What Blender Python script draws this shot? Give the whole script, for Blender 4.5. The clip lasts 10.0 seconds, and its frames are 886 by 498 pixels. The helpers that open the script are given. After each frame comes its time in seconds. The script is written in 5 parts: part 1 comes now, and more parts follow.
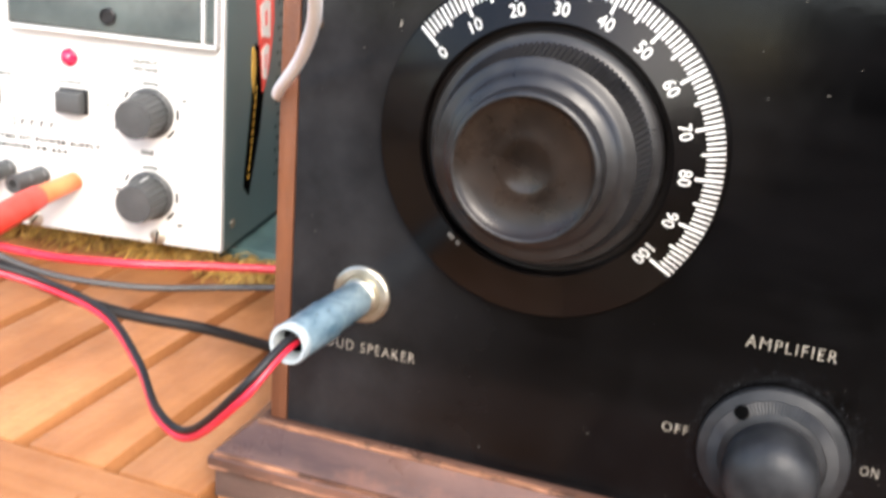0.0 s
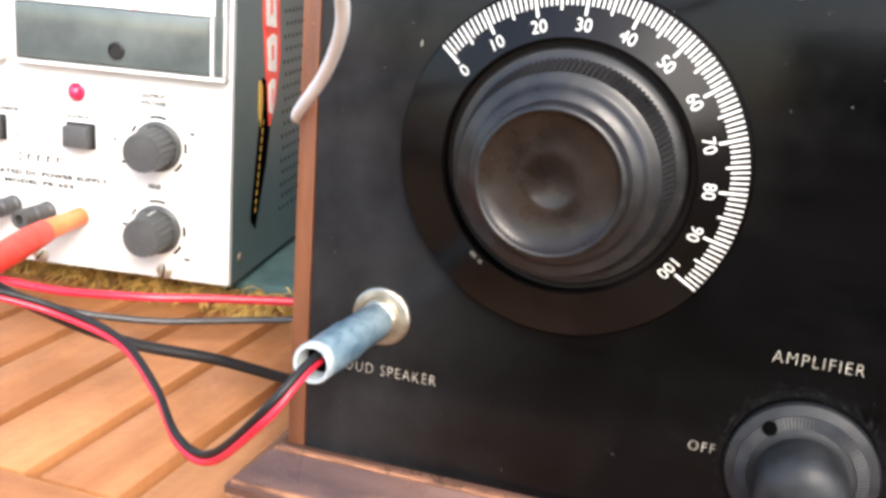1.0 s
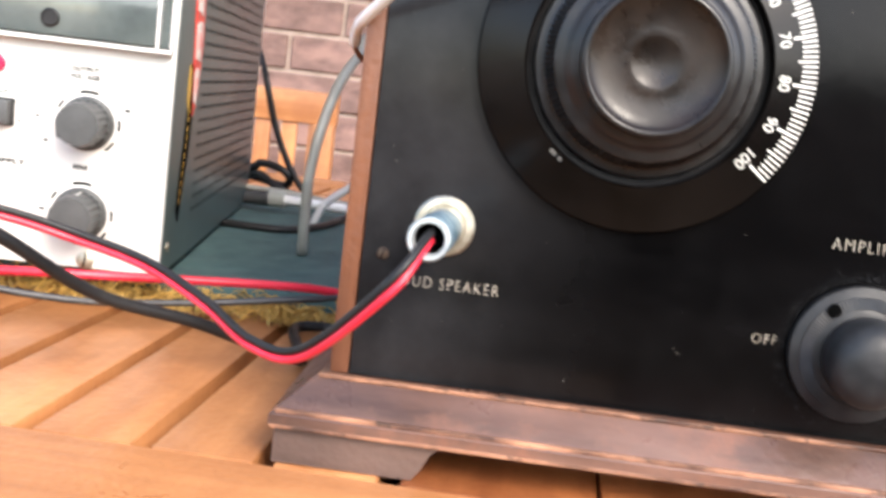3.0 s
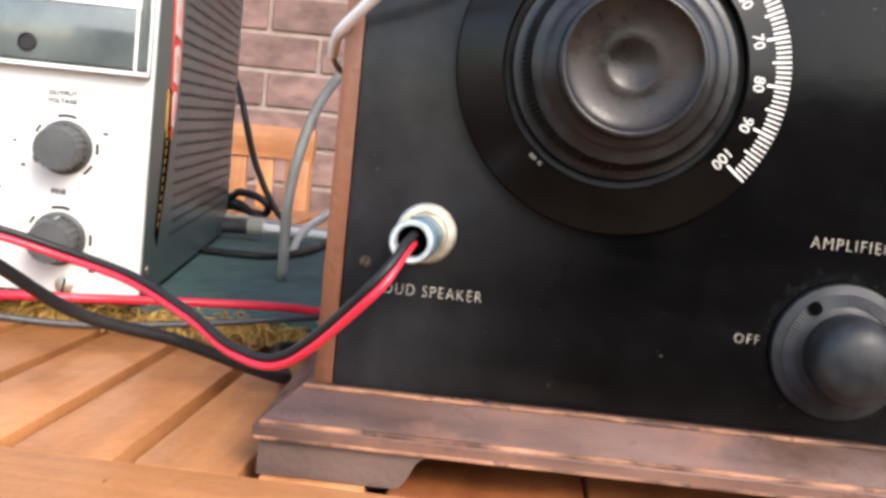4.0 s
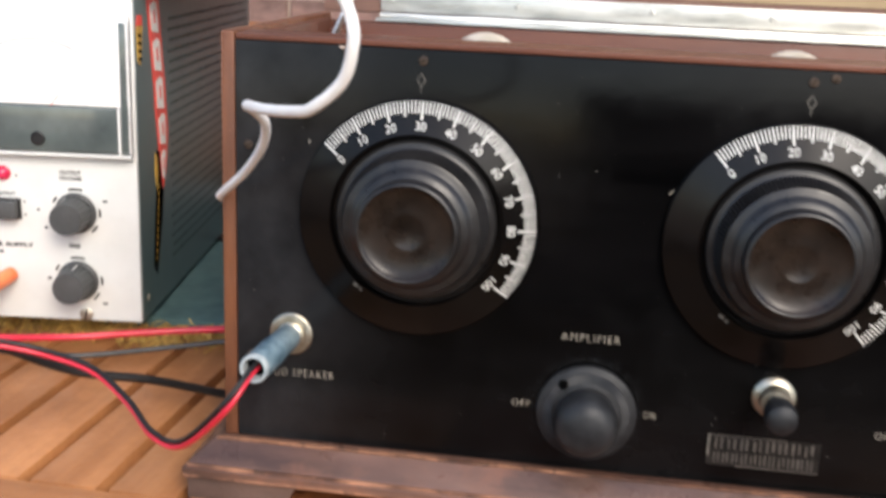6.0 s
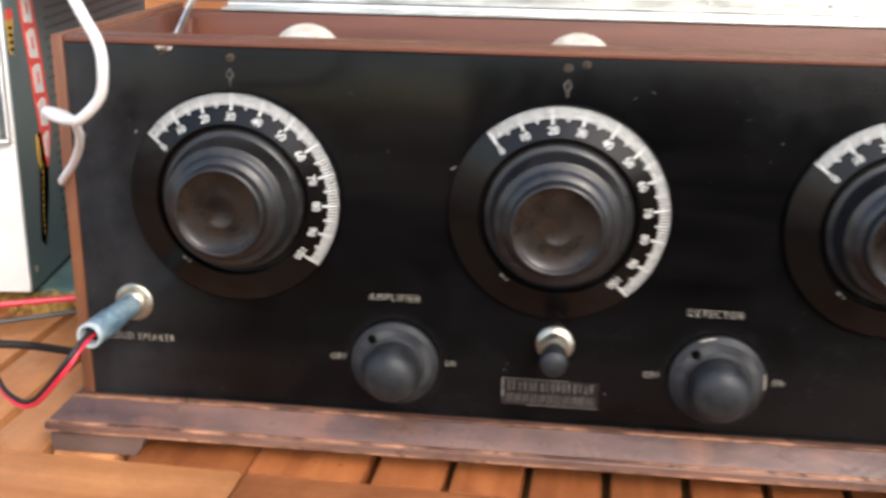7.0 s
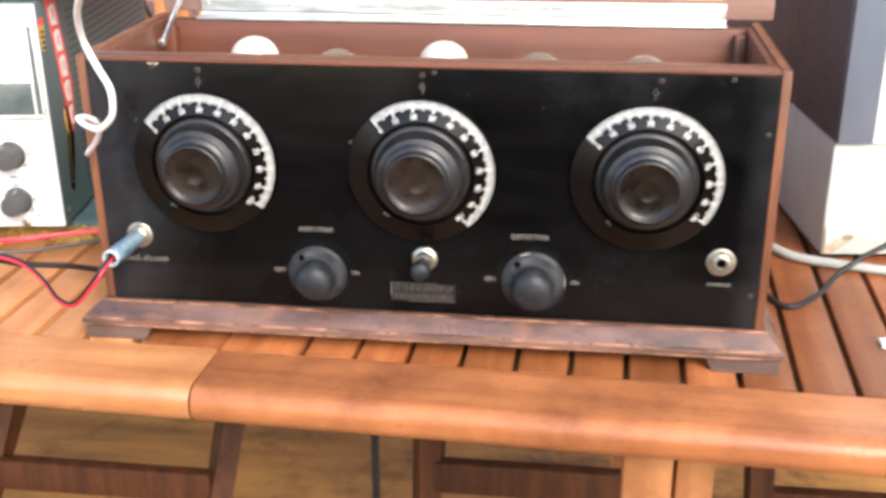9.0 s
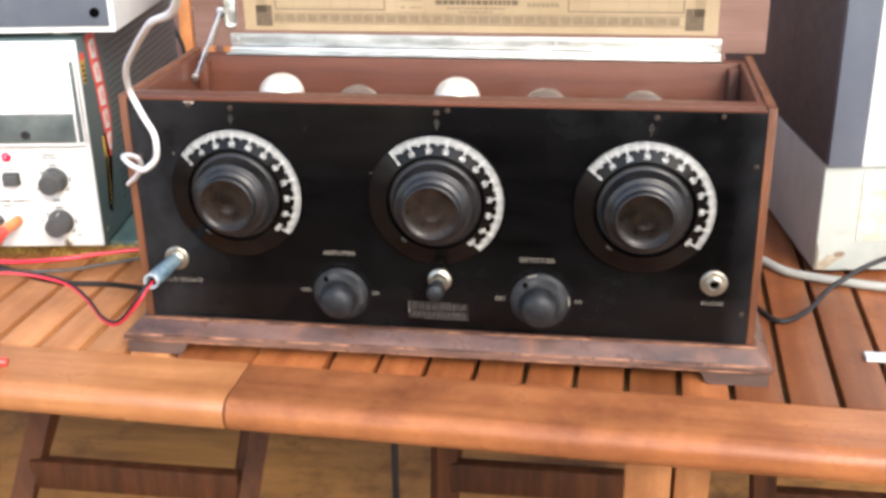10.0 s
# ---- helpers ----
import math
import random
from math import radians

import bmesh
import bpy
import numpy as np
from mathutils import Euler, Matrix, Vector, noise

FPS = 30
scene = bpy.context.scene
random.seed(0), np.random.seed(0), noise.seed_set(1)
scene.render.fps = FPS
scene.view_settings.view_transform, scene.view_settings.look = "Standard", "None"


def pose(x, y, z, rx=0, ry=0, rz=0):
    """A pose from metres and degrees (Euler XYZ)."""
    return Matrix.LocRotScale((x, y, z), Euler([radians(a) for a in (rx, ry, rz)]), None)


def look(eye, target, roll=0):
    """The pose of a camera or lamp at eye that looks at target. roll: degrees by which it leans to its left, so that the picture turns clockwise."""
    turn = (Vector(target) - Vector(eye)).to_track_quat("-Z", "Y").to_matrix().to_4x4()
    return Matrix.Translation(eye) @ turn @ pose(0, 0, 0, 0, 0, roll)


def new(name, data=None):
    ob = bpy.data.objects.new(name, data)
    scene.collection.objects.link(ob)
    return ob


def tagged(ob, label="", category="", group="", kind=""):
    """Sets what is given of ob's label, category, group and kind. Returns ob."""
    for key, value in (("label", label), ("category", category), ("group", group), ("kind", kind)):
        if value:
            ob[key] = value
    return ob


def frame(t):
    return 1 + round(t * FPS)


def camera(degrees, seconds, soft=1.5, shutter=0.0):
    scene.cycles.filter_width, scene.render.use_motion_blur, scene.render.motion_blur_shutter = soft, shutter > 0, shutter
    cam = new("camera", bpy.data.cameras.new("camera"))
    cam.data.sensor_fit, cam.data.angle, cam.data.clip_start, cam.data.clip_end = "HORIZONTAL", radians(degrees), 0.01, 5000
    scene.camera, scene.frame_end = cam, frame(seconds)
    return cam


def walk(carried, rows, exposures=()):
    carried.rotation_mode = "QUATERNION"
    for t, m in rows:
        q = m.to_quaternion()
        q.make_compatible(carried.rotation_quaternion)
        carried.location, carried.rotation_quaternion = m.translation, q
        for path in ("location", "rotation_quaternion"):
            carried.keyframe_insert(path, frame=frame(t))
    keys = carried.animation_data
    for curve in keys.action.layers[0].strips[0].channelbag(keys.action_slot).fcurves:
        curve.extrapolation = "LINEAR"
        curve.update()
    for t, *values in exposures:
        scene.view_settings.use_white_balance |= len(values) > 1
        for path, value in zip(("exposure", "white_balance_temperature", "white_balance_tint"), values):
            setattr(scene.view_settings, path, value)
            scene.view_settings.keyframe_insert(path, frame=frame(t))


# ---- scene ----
cam = camera(44.0, 10.0, soft=3.3, shutter=0.5)
PATH = [
    (0, (0.1438, -0.2989, 0.2056), (-0.2816, 1.0539, -0.2833), 4.78),
    (0.4, (0.1371, -0.3009, 0.1963), (-0.2679, 1.0852, -0.2096), 4.71),
    (0.5, (0.1364, -0.3017, 0.1959), (-0.2759, 1.079, -0.2209), 4.51),
    (1, (0.1356, -0.303, 0.1958), (-0.2863, 1.0729, -0.2273), 4.32),
    (1.5, (0.1322, -0.3034, 0.198), (-0.2489, 1.0794, -0.241), 3.54),
    (2, (0.0883, -0.3047, 0.1666), (-0.1483, 1.1374, -0.1715), 4.81),
    (2.5, (0.0436, -0.3227, 0.1338), (-0.0661, 1.1536, -0.1083), 6.95),
    (3, (0.0429, -0.3351, 0.1195), (-0.0367, 1.1471, -0.0965), 6.9),
    (3.2, (0.0382, -0.3352, 0.1093), (0.005, 1.154, -0.0669), 6.86),
    (4.3, (0.0503, -0.3398, 0.1114), (-0.0156, 1.15, -0.0505), 5.46),
    (4.5, (0.0578, -0.3459, 0.121), (-0.0195, 1.1427, -0.0463), 5.67),
    (4.7, (0.067, -0.3587, 0.1409), (-0.0218, 1.1277, -0.04), 5.52),
    (5, (0.093, -0.3822, 0.1775), (-0.0576, 1.0983, -0.0108), 4.09),
    (5.2, (0.1121, -0.3942, 0.2011), (-0.0557, 1.0816, -0.0084), 3.65),
    (6.3, (0.1722, -0.4498, 0.2477), (-0.0401, 0.9695, -0.1887), 1.88),
    (6.5, (0.1927, -0.4555, 0.2534), (-0.0179, 0.962, -0.1898), 1.42),
    (7, (0.234, -0.4808, 0.2708), (0.0639, 0.9352, -0.1938), 0.81),
    (7.5, (0.2803, -0.5358, 0.2961), (0.0749, 0.8695, -0.1867), -1.08),
    (8, (0.3144, -0.5907, 0.3238), (0.0919, 0.7965, -0.2016), -1.69),
    (8.5, (0.335, -0.627, 0.3484), (0.1225, 0.7605, -0.1803), -1.48),
    (9, (0.3362, -0.6936, 0.3673), (0.1513, 0.6794, -0.2077), -0.46),
    (9.2, (0.34, -0.6979, 0.3889), (0.1921, 0.6752, -0.1966), -0.36),
    (9.5, (0.3476, -0.7218, 0.3979), (0.1457, 0.6496, -0.1752), -0.97),
    (10, (0.3473, -0.7415, 0.4102), (0.1366, 0.6248, -0.1719), -1.1),
]
walk(cam, [(t, look(eye, target, roll)) for t, eye, target, roll in PATH], [(0.0, 2.23), (2.0, 2.25), (2.5, 2.33), (3.2, 2.29), (4.3, 1.97), (4.8, 1.98), (5.2, 1.89), (6.3, 1.32), (6.5, 1.35), (7.0, 1.74), (7.5, 2.19), (8.0, 2.31), (8.5, 2.31), (9.0, 2.25), (9.5, 2.12), (10.0, 1.93)])

# ---- light ----
world = bpy.data.worlds.new("sky")
scene.world = world
world.use_nodes = True
wn = world.node_tree.nodes
sky = wn.new("ShaderNodeTexSky")
sky.sky_type = "NISHITA"
sky.sun_disc = False
SUN_EL, SUN_AZ = radians(36), radians(150)
sky.sun_elevation, sky.sun_rotation = SUN_EL, SUN_AZ
sky.air_density, sky.dust_density, sky.ozone_density = 1.0, 2.0, 1.0
world.node_tree.links.new(sky.outputs[0], wn["Background"].inputs[0])
wn["Background"].inputs[1].default_value = 0.15

sun_data = bpy.data.lights.new("sun", "SUN")
sun_data.energy, sun_data.angle, sun_data.color = 0.8, radians(24), (1.0, 0.93, 0.84)
sun = new("sun", sun_data)
# the sun stands to the right of and behind the camera
sun.matrix_world = look((0, 0, 0), (-math.sin(SUN_AZ) * math.cos(SUN_EL), -math.cos(SUN_AZ) * math.cos(SUN_EL), -math.sin(SUN_EL)))


# ---- materials ----
def mat(name, a, b=None, rough=0.5, metal=0.0, scale=(40, 40, 40), detail=5.0, contrast=(0.35, 0.65), bump=0.0, bump_scale=400.0,
        speck=None, speck_at=0.72, speck_scale=90.0, speck_soft=0.06, turn=0.0, rough_var=0.1, coat=0.0, vary=0.0, island=False, transmission=0.0, spec=0.5):
    """A surface whose colour runs from a to b with a noise, with fine relief, specks or wear, and gloss that varies."""
    m = bpy.data.materials.new(name)
    m.use_nodes = True
    n, l = m.node_tree.nodes, m.node_tree.links
    p = n["Principled BSDF"]
    b = b or a
    tc = n.new("ShaderNodeTexCoord")
    mp = n.new("ShaderNodeMapping")
    mp.inputs["Scale"].default_value = scale
    mp.inputs["Rotation"].default_value = (0, 0, radians(turn))
    l.new(tc.outputs["Object"], mp.inputs["Vector"])
    info = n.new("ShaderNodeObjectInfo")
    if vary:
        shift = n.new("ShaderNodeVectorMath")
        shift.operation = "SCALE"
        shift.inputs[0].default_value = (13.0, 7.0, 5.0)
        l.new(info.outputs["Random"], shift.inputs["Scale"])
        l.new(shift.outputs[0], mp.inputs["Location"])
    no = n.new("ShaderNodeTexNoise")
    no.inputs["Scale"].default_value = 1.0
    no.inputs["Detail"].default_value = detail
    no.inputs["Roughness"].default_value = 0.6
    l.new(mp.outputs[0], no.inputs["Vector"])
    cr = n.new("ShaderNodeValToRGB")
    cr.color_ramp.elements[0].position, cr.color_ramp.elements[1].position = contrast
    cr.color_ramp.elements[0].color, cr.color_ramp.elements[1].color = (*a, 1), (*b, 1)
    l.new(no.outputs["Fac"], cr.inputs["Fac"])
    col = cr.outputs["Color"]
    if vary:
        hsv = n.new("ShaderNodeHueSaturation")
        mr = n.new("ShaderNodeMapRange")
        mr.inputs["To Min"].default_value, mr.inputs["To Max"].default_value = 1 - vary, 1 + vary
        if island:
            geo = n.new("ShaderNodeNewGeometry")
            l.new(geo.outputs["Random Per Island"], mr.inputs["Value"])
        else:
            l.new(info.outputs["Random"], mr.inputs["Value"])
        l.new(mr.outputs[0], hsv.inputs["Value"])
        l.new(col, hsv.inputs["Color"])
        col = hsv.outputs["Color"]
    fine = n.new("ShaderNodeTexNoise")
    fine.inputs["Scale"].default_value = speck_scale
    fine.inputs["Detail"].default_value = 6.0
    fine.inputs["Roughness"].default_value = 0.7
    l.new(tc.outputs["Object"], fine.inputs["Vector"])
    if speck:
        th = n.new("ShaderNodeValToRGB")
        th.color_ramp.elements[0].position, th.color_ramp.elements[1].position = speck_at, speck_at + speck_soft
        l.new(fine.outputs["Fac"], th.inputs["Fac"])
        mx = n.new("ShaderNodeMix")
        mx.data_type = "RGBA"
        mx.inputs["B"].default_value = (*speck, 1)
        l.new(th.outputs["Color"], mx.inputs["Factor"])
        l.new(col, mx.inputs["A"])
        col = mx.outputs["Result"]
    l.new(col, p.inputs["Base Color"])
    rr = n.new("ShaderNodeMapRange")
    rr.inputs["From Min"].default_value, rr.inputs["From Max"].default_value = 0.3, 0.7
    rr.inputs["To Min"].default_value = max(0.02, rough - rough_var)
    rr.inputs["To Max"].default_value = min(1.0, rough + rough_var)
    l.new(fine.outputs["Fac"], rr.inputs["Value"])
    l.new(rr.outputs[0], p.inputs["Roughness"])
    p.inputs["Metallic"].default_value = metal
    p.inputs["Coat Weight"].default_value = coat
    p.inputs["Specular IOR Level"].default_value = spec
    p.inputs["Transmission Weight"].default_value = transmission
    if bump:
        bn = n.new("ShaderNodeTexNoise")
        bn.inputs["Scale"].default_value = bump_scale
        bn.inputs["Detail"].default_value = 4.0
        l.new(tc.outputs["Object"], bn.inputs["Vector"])
        add = n.new("ShaderNodeMath")
        l.new(bn.outputs["Fac"], add.inputs[0])
        l.new(no.outputs["Fac"], add.inputs[1])
        bp = n.new("ShaderNodeBump")
        bp.inputs["Strength"].default_value = bump
        bp.inputs["Distance"].default_value = 0.001
        l.new(add.outputs[0], bp.inputs["Height"])
        l.new(bp.outputs[0], p.inputs["Normal"])
    return m


TEAK = dict(a=(0.30, 0.115, 0.040), b=(0.50, 0.225, 0.090), rough=0.36, rough_var=0.14, speck=(0.22, 0.082, 0.029), speck_at=0.42, speck_soft=0.34, speck_scale=11, bump=0.35, bump_scale=300, contrast=(0.3, 0.7), vary=0.22, detail=8, spec=0.4)
M_teak_y = mat("teak along y", scale=(70, 4, 70), **TEAK)
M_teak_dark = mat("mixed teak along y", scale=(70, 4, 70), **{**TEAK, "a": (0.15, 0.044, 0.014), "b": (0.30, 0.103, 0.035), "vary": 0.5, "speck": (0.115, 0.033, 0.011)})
M_teak_x = mat("teak along x", scale=(4, 70, 70), **TEAK)
M_gap_fill = mat("olive gap filler", (0.24, 0.135, 0.045), (0.40, 0.24, 0.09), rough=0.7, scale=(60, 5, 60), detail=7)
M_teak_red = mat("reddish teak along x", scale=(4, 70, 70), **{**TEAK, "a": (0.20, 0.064, 0.022), "b": (0.365, 0.138, 0.050), "speck": (0.145, 0.043, 0.015)})
M_teak_z = mat("teak along z", scale=(60, 60, 4), **TEAK)
M_darkwood = mat("dark chair timber", (0.038, 0.013, 0.005), (0.085, 0.030, 0.011), spec=0.25, rough=0.65, scale=(50, 50, 5), bump=0.2, vary=0.15)
M_mahog = mat("mahogany", (0.060, 0.019, 0.0105), (0.140, 0.047, 0.025), rough=0.42, scale=(6, 60, 60), bump=0.2, contrast=(0.25, 0.75), detail=8, speck=(0.24, 0.115, 0.07), speck_at=0.7, speck_scale=60)
M_mahog_side = mat("mahogany side edge", (0.070, 0.024, 0.011), (0.20, 0.076, 0.034), rough=0.42, rough_var=0.15, scale=(90, 90, 9), bump=0.35, contrast=(0.3, 0.7), detail=10, speck=(0.40, 0.20, 0.12), speck_at=0.64, speck_soft=0.1, speck_scale=110)
M_base = mat("worn moulding", (0.040, 0.020, 0.014), (0.150, 0.080, 0.058), spec=0.45, rough=0.34, rough_var=0.16, scale=(9, 45, 45), bump=0.25, bump_scale=350, contrast=(0.34, 0.66), detail=13, speck=(0.20, 0.082, 0.048), speck_at=0.53, speck_soft=0.25, speck_scale=28)
M_edge = mat("rubbed timber edge", (0.06, 0.026, 0.016), (0.43, 0.205, 0.115), rough=0.42, scale=(30, 90, 90), bump=0.3, detail=9, contrast=(0.42, 0.66), speck=(0.05, 0.025, 0.016), speck_at=0.55, speck_soft=0.1, speck_scale=120)
M_foot = mat("worn foot", (0.034, 0.021, 0.017), (0.105, 0.064, 0.050), rough=0.45, scale=(14, 50, 50), bump=0.3, speck=(0.2, 0.12, 0.08), speck_at=0.68)
M_lid = mat("lid timber", (0.135, 0.072, 0.054), (0.215, 0.125, 0.098), rough=0.45, scale=(5, 60, 60), bump=0.15, detail=8)
M_panel = mat("black panel", (0.0008, 0.0008, 0.0009), (0.0044, 0.0040, 0.0042), contrast=(0.36, 0.8), rough=0.17, rough_var=0.12, scale=(9, 14, 46), detail=9, bump=0.04, bump_scale=90, speck=(0.0066, 0.0066, 0.0070), speck_at=0.46, speck_soft=0.4, speck_scale=9, spec=0.13)


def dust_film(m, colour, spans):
    """A cloudy paler tone mixed into the base colour, which thins out from one x to another, for each span (x dense, x
    clear, strength).
    """
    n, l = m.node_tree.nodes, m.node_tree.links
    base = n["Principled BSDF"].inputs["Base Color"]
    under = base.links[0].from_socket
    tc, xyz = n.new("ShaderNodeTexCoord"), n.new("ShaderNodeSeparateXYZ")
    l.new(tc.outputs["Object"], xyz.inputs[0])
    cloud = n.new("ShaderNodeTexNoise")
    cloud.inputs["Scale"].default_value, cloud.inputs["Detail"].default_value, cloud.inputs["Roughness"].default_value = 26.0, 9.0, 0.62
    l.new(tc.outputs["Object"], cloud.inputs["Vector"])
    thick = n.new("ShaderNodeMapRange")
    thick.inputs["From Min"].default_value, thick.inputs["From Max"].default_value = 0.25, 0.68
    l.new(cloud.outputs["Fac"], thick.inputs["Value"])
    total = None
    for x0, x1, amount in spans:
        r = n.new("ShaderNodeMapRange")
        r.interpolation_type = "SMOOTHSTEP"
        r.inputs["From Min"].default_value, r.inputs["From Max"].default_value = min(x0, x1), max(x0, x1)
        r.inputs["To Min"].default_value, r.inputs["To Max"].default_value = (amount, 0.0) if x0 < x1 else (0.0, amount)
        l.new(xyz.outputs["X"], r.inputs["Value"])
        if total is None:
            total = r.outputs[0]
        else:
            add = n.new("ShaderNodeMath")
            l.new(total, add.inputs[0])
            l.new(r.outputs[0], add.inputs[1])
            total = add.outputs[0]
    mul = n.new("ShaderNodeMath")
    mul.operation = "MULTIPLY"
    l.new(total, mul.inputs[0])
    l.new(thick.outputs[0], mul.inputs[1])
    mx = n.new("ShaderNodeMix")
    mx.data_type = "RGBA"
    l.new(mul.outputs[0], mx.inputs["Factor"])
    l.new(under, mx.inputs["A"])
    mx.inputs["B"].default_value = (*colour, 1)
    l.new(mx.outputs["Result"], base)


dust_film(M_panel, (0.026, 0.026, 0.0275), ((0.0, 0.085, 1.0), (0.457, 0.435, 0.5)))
M_bakelite = mat("bakelite", (0.0070, 0.0065, 0.0066), (0.0165, 0.0155, 0.0156), spec=0.38, rough=0.36, rough_var=0.12, scale=(60, 60, 60), detail=8, bump=0.03, bump_scale=260, speck=(0.030, 0.028, 0.027), speck_at=0.55, speck_soft=0.35, speck_scale=120)
M_dial = mat("satin bakelite", (0.0018, 0.0014, 0.0013), (0.0042, 0.0033, 0.0031), spec=0.20, rough=0.22, rough_var=0.05, scale=(60, 60, 60), bump=0.02, bump_scale=120, speck=(0.05, 0.04, 0.035), speck_at=0.8, speck_scale=220)
M_knob = mat("dusty bakelite", (0.0065, 0.0070, 0.0082), (0.019, 0.0198, 0.0212), spec=0.3, rough=0.5, rough_var=0.12, scale=(120, 120, 120), bump=0.08, bump_scale=500)
M_face = mat("worn knob face", (0.0045, 0.0030, 0.0023), (0.022, 0.0145, 0.0105), rough=0.30, rough_var=0.14, spec=0.28, scale=(75, 75, 75), detail=7, contrast=(0.32, 0.72), bump=0.06, vary=0.35)
M_fill = mat("white filling", (0.62, 0.61, 0.57), (0.78, 0.77, 0.72), rough=0.6, scale=(300, 300, 300))
M_engrave = mat("aged lettering", (0.22, 0.19, 0.15), (0.46, 0.42, 0.35), rough=0.6, scale=(400, 400, 400))
M_mark = mat("rubbed gilt", (0.022, 0.019, 0.016), (0.085, 0.072, 0.060), rough=0.5, scale=(200, 200, 200), contrast=(0.3, 0.7))
M_rub = mat("rubbed bakelite", (0.003, 0.0026, 0.0024), (0.020, 0.017, 0.015), rough=0.4, spec=0.2, scale=(140, 140, 140), contrast=(0.35, 0.7), detail=8)
M_chip = mat("bare chipped timber", (0.28, 0.20, 0.16), (0.52, 0.42, 0.36), rough=0.7, scale=(300, 300, 300))
M_logo = mat("faded gilt", (0.03, 0.028, 0.024), (0.15, 0.135, 0.115), rough=0.5, scale=(300, 300, 300))
M_dust = mat("dust", (0.022, 0.023, 0.025), (0.05, 0.052, 0.055), rough=0.8, scale=(300, 300, 300), spec=0.1)
M_nickel = mat("tarnished nickel", (0.36, 0.33, 0.26), (0.56, 0.52, 0.43), rough=0.42, metal=1.0, scale=(200, 200, 200), bump=0.08)
M_steel = mat("bright steel", (0.42, 0.42, 0.39), (0.80, 0.79, 0.74), rough=0.42, metal=1.0, scale=(25, 120, 120), bump=0.02, bump_scale=40)
M_dullscrew = mat("rusty screw head", (0.035, 0.024, 0.017), (0.09, 0.063, 0.046), rough=0.55, metal=0.6, scale=(300, 300, 300), bump=0.2)
M_hole = mat("dark hole", (0.002, 0.002, 0.002), rough=0.9, spec=0.0)
M_sleeve = mat("blue plug sleeve", (0.055, 0.105, 0.14), (0.20, 0.28, 0.32), rough=0.42, rough_var=0.15, scale=(110, 60, 110), bump=0.2, detail=9, contrast=(0.4, 0.62), speck=(0.045, 0.06, 0.07), speck_at=0.6, speck_soft=0.12, speck_scale=140)
M_sleeve_rim = mat("pale worn rim", (0.24, 0.29, 0.31), (0.40, 0.44, 0.44), rough=0.5, scale=(150, 150, 150))
M_red = mat("red insulation", (0.50, 0.012, 0.03), (0.62, 0.03, 0.06), rough=0.33, scale=(30, 30, 30))
M_black = mat("black insulation", (0.008, 0.008, 0.009), (0.018, 0.017, 0.017), spec=0.3, rough=0.45, scale=(30, 30, 30))
M_grey = mat("grey insulation", (0.025, 0.025, 0.027), (0.045, 0.044, 0.043), rough=0.45, scale=(30, 30, 30))
M_lgrey = mat("pale grey insulation", (0.27, 0.27, 0.24), (0.36, 0.36, 0.32), rough=0.45, scale=(30, 30, 30))
M_white = mat("white insulation", (0.74, 0.72, 0.70), (0.84, 0.82, 0.80), rough=0.45, scale=(60, 60, 60), bump=0.05)
M_teal = mat("teal hammered paint", (0.066, 0.099, 0.099), (0.075, 0.110, 0.109), rough=0.32, rough_var=0.015, scale=(25, 25, 25))
M_front = mat("off-white enamel", (0.57, 0.575, 0.55), (0.65, 0.655, 0.63), rough=0.4, scale=(20, 20, 20), bump=0.03, speck=(0.55, 0.52, 0.47), speck_at=0.76, speck_scale=70)
M_cream = mat("cream enamel", (0.36, 0.385, 0.345), (0.45, 0.475, 0.43), rough=0.45, scale=(18, 18, 18), bump=0.04, speck=(0.29, 0.30, 0.245), speck_at=0.52, speck_soft=0.22, speck_scale=16)
M_grime = mat("thin grime", (0.22, 0.16, 0.10), (0.40, 0.36, 0.28), rough=0.75, scale=(160, 160, 160), detail=8, contrast=(0.3, 0.7))
M_grime_dark = mat("brown grime", (0.10, 0.065, 0.04), (0.26, 0.20, 0.14), rough=0.75, scale=(220, 220, 220), detail=8, contrast=(0.3, 0.7))
M_label = mat("yellowed label", (0.42, 0.41, 0.28), (0.56, 0.57, 0.50), rough=0.5, scale=(60, 60, 60), detail=7, contrast=(0.35, 0.6), speck=(0.36, 0.34, 0.21), speck_at=0.58, speck_soft=0.12, speck_scale=70)
M_putty = mat("putty enamel", (0.42, 0.415, 0.37), (0.50, 0.495, 0.445), rough=0.5, scale=(18, 18, 18), bump=0.05)
M_charcoal = mat("charcoal enamel", (0.060, 0.060, 0.063), (0.080, 0.080, 0.083), rough=0.5, scale=(20, 20, 20), bump=0.1, bump_scale=500)
M_slate = mat("slate-blue enamel", (0.075, 0.086, 0.108), (0.095, 0.107, 0.13), rough=0.42, scale=(20, 20, 20), bump=0.04)
M_meter = mat("meter face", (0.74, 0.74, 0.72), (0.80, 0.80, 0.78), rough=0.5, scale=(20, 20, 20))
M_smoke = mat("smoked perspex", (0.055, 0.068, 0.068), (0.10, 0.12, 0.115), rough=0.15, rough_var=0.06, scale=(30, 10, 30), coat=0.4)
M_clear = mat("clear perspex edge", (0.60, 0.60, 0.58), (0.72, 0.72, 0.70), rough=0.2, scale=(30, 30, 30))
M_dgrey = mat("dark grey plastic", (0.045, 0.047, 0.047), (0.065, 0.067, 0.066), rough=0.45, scale=(80, 80, 80), bump=0.05)
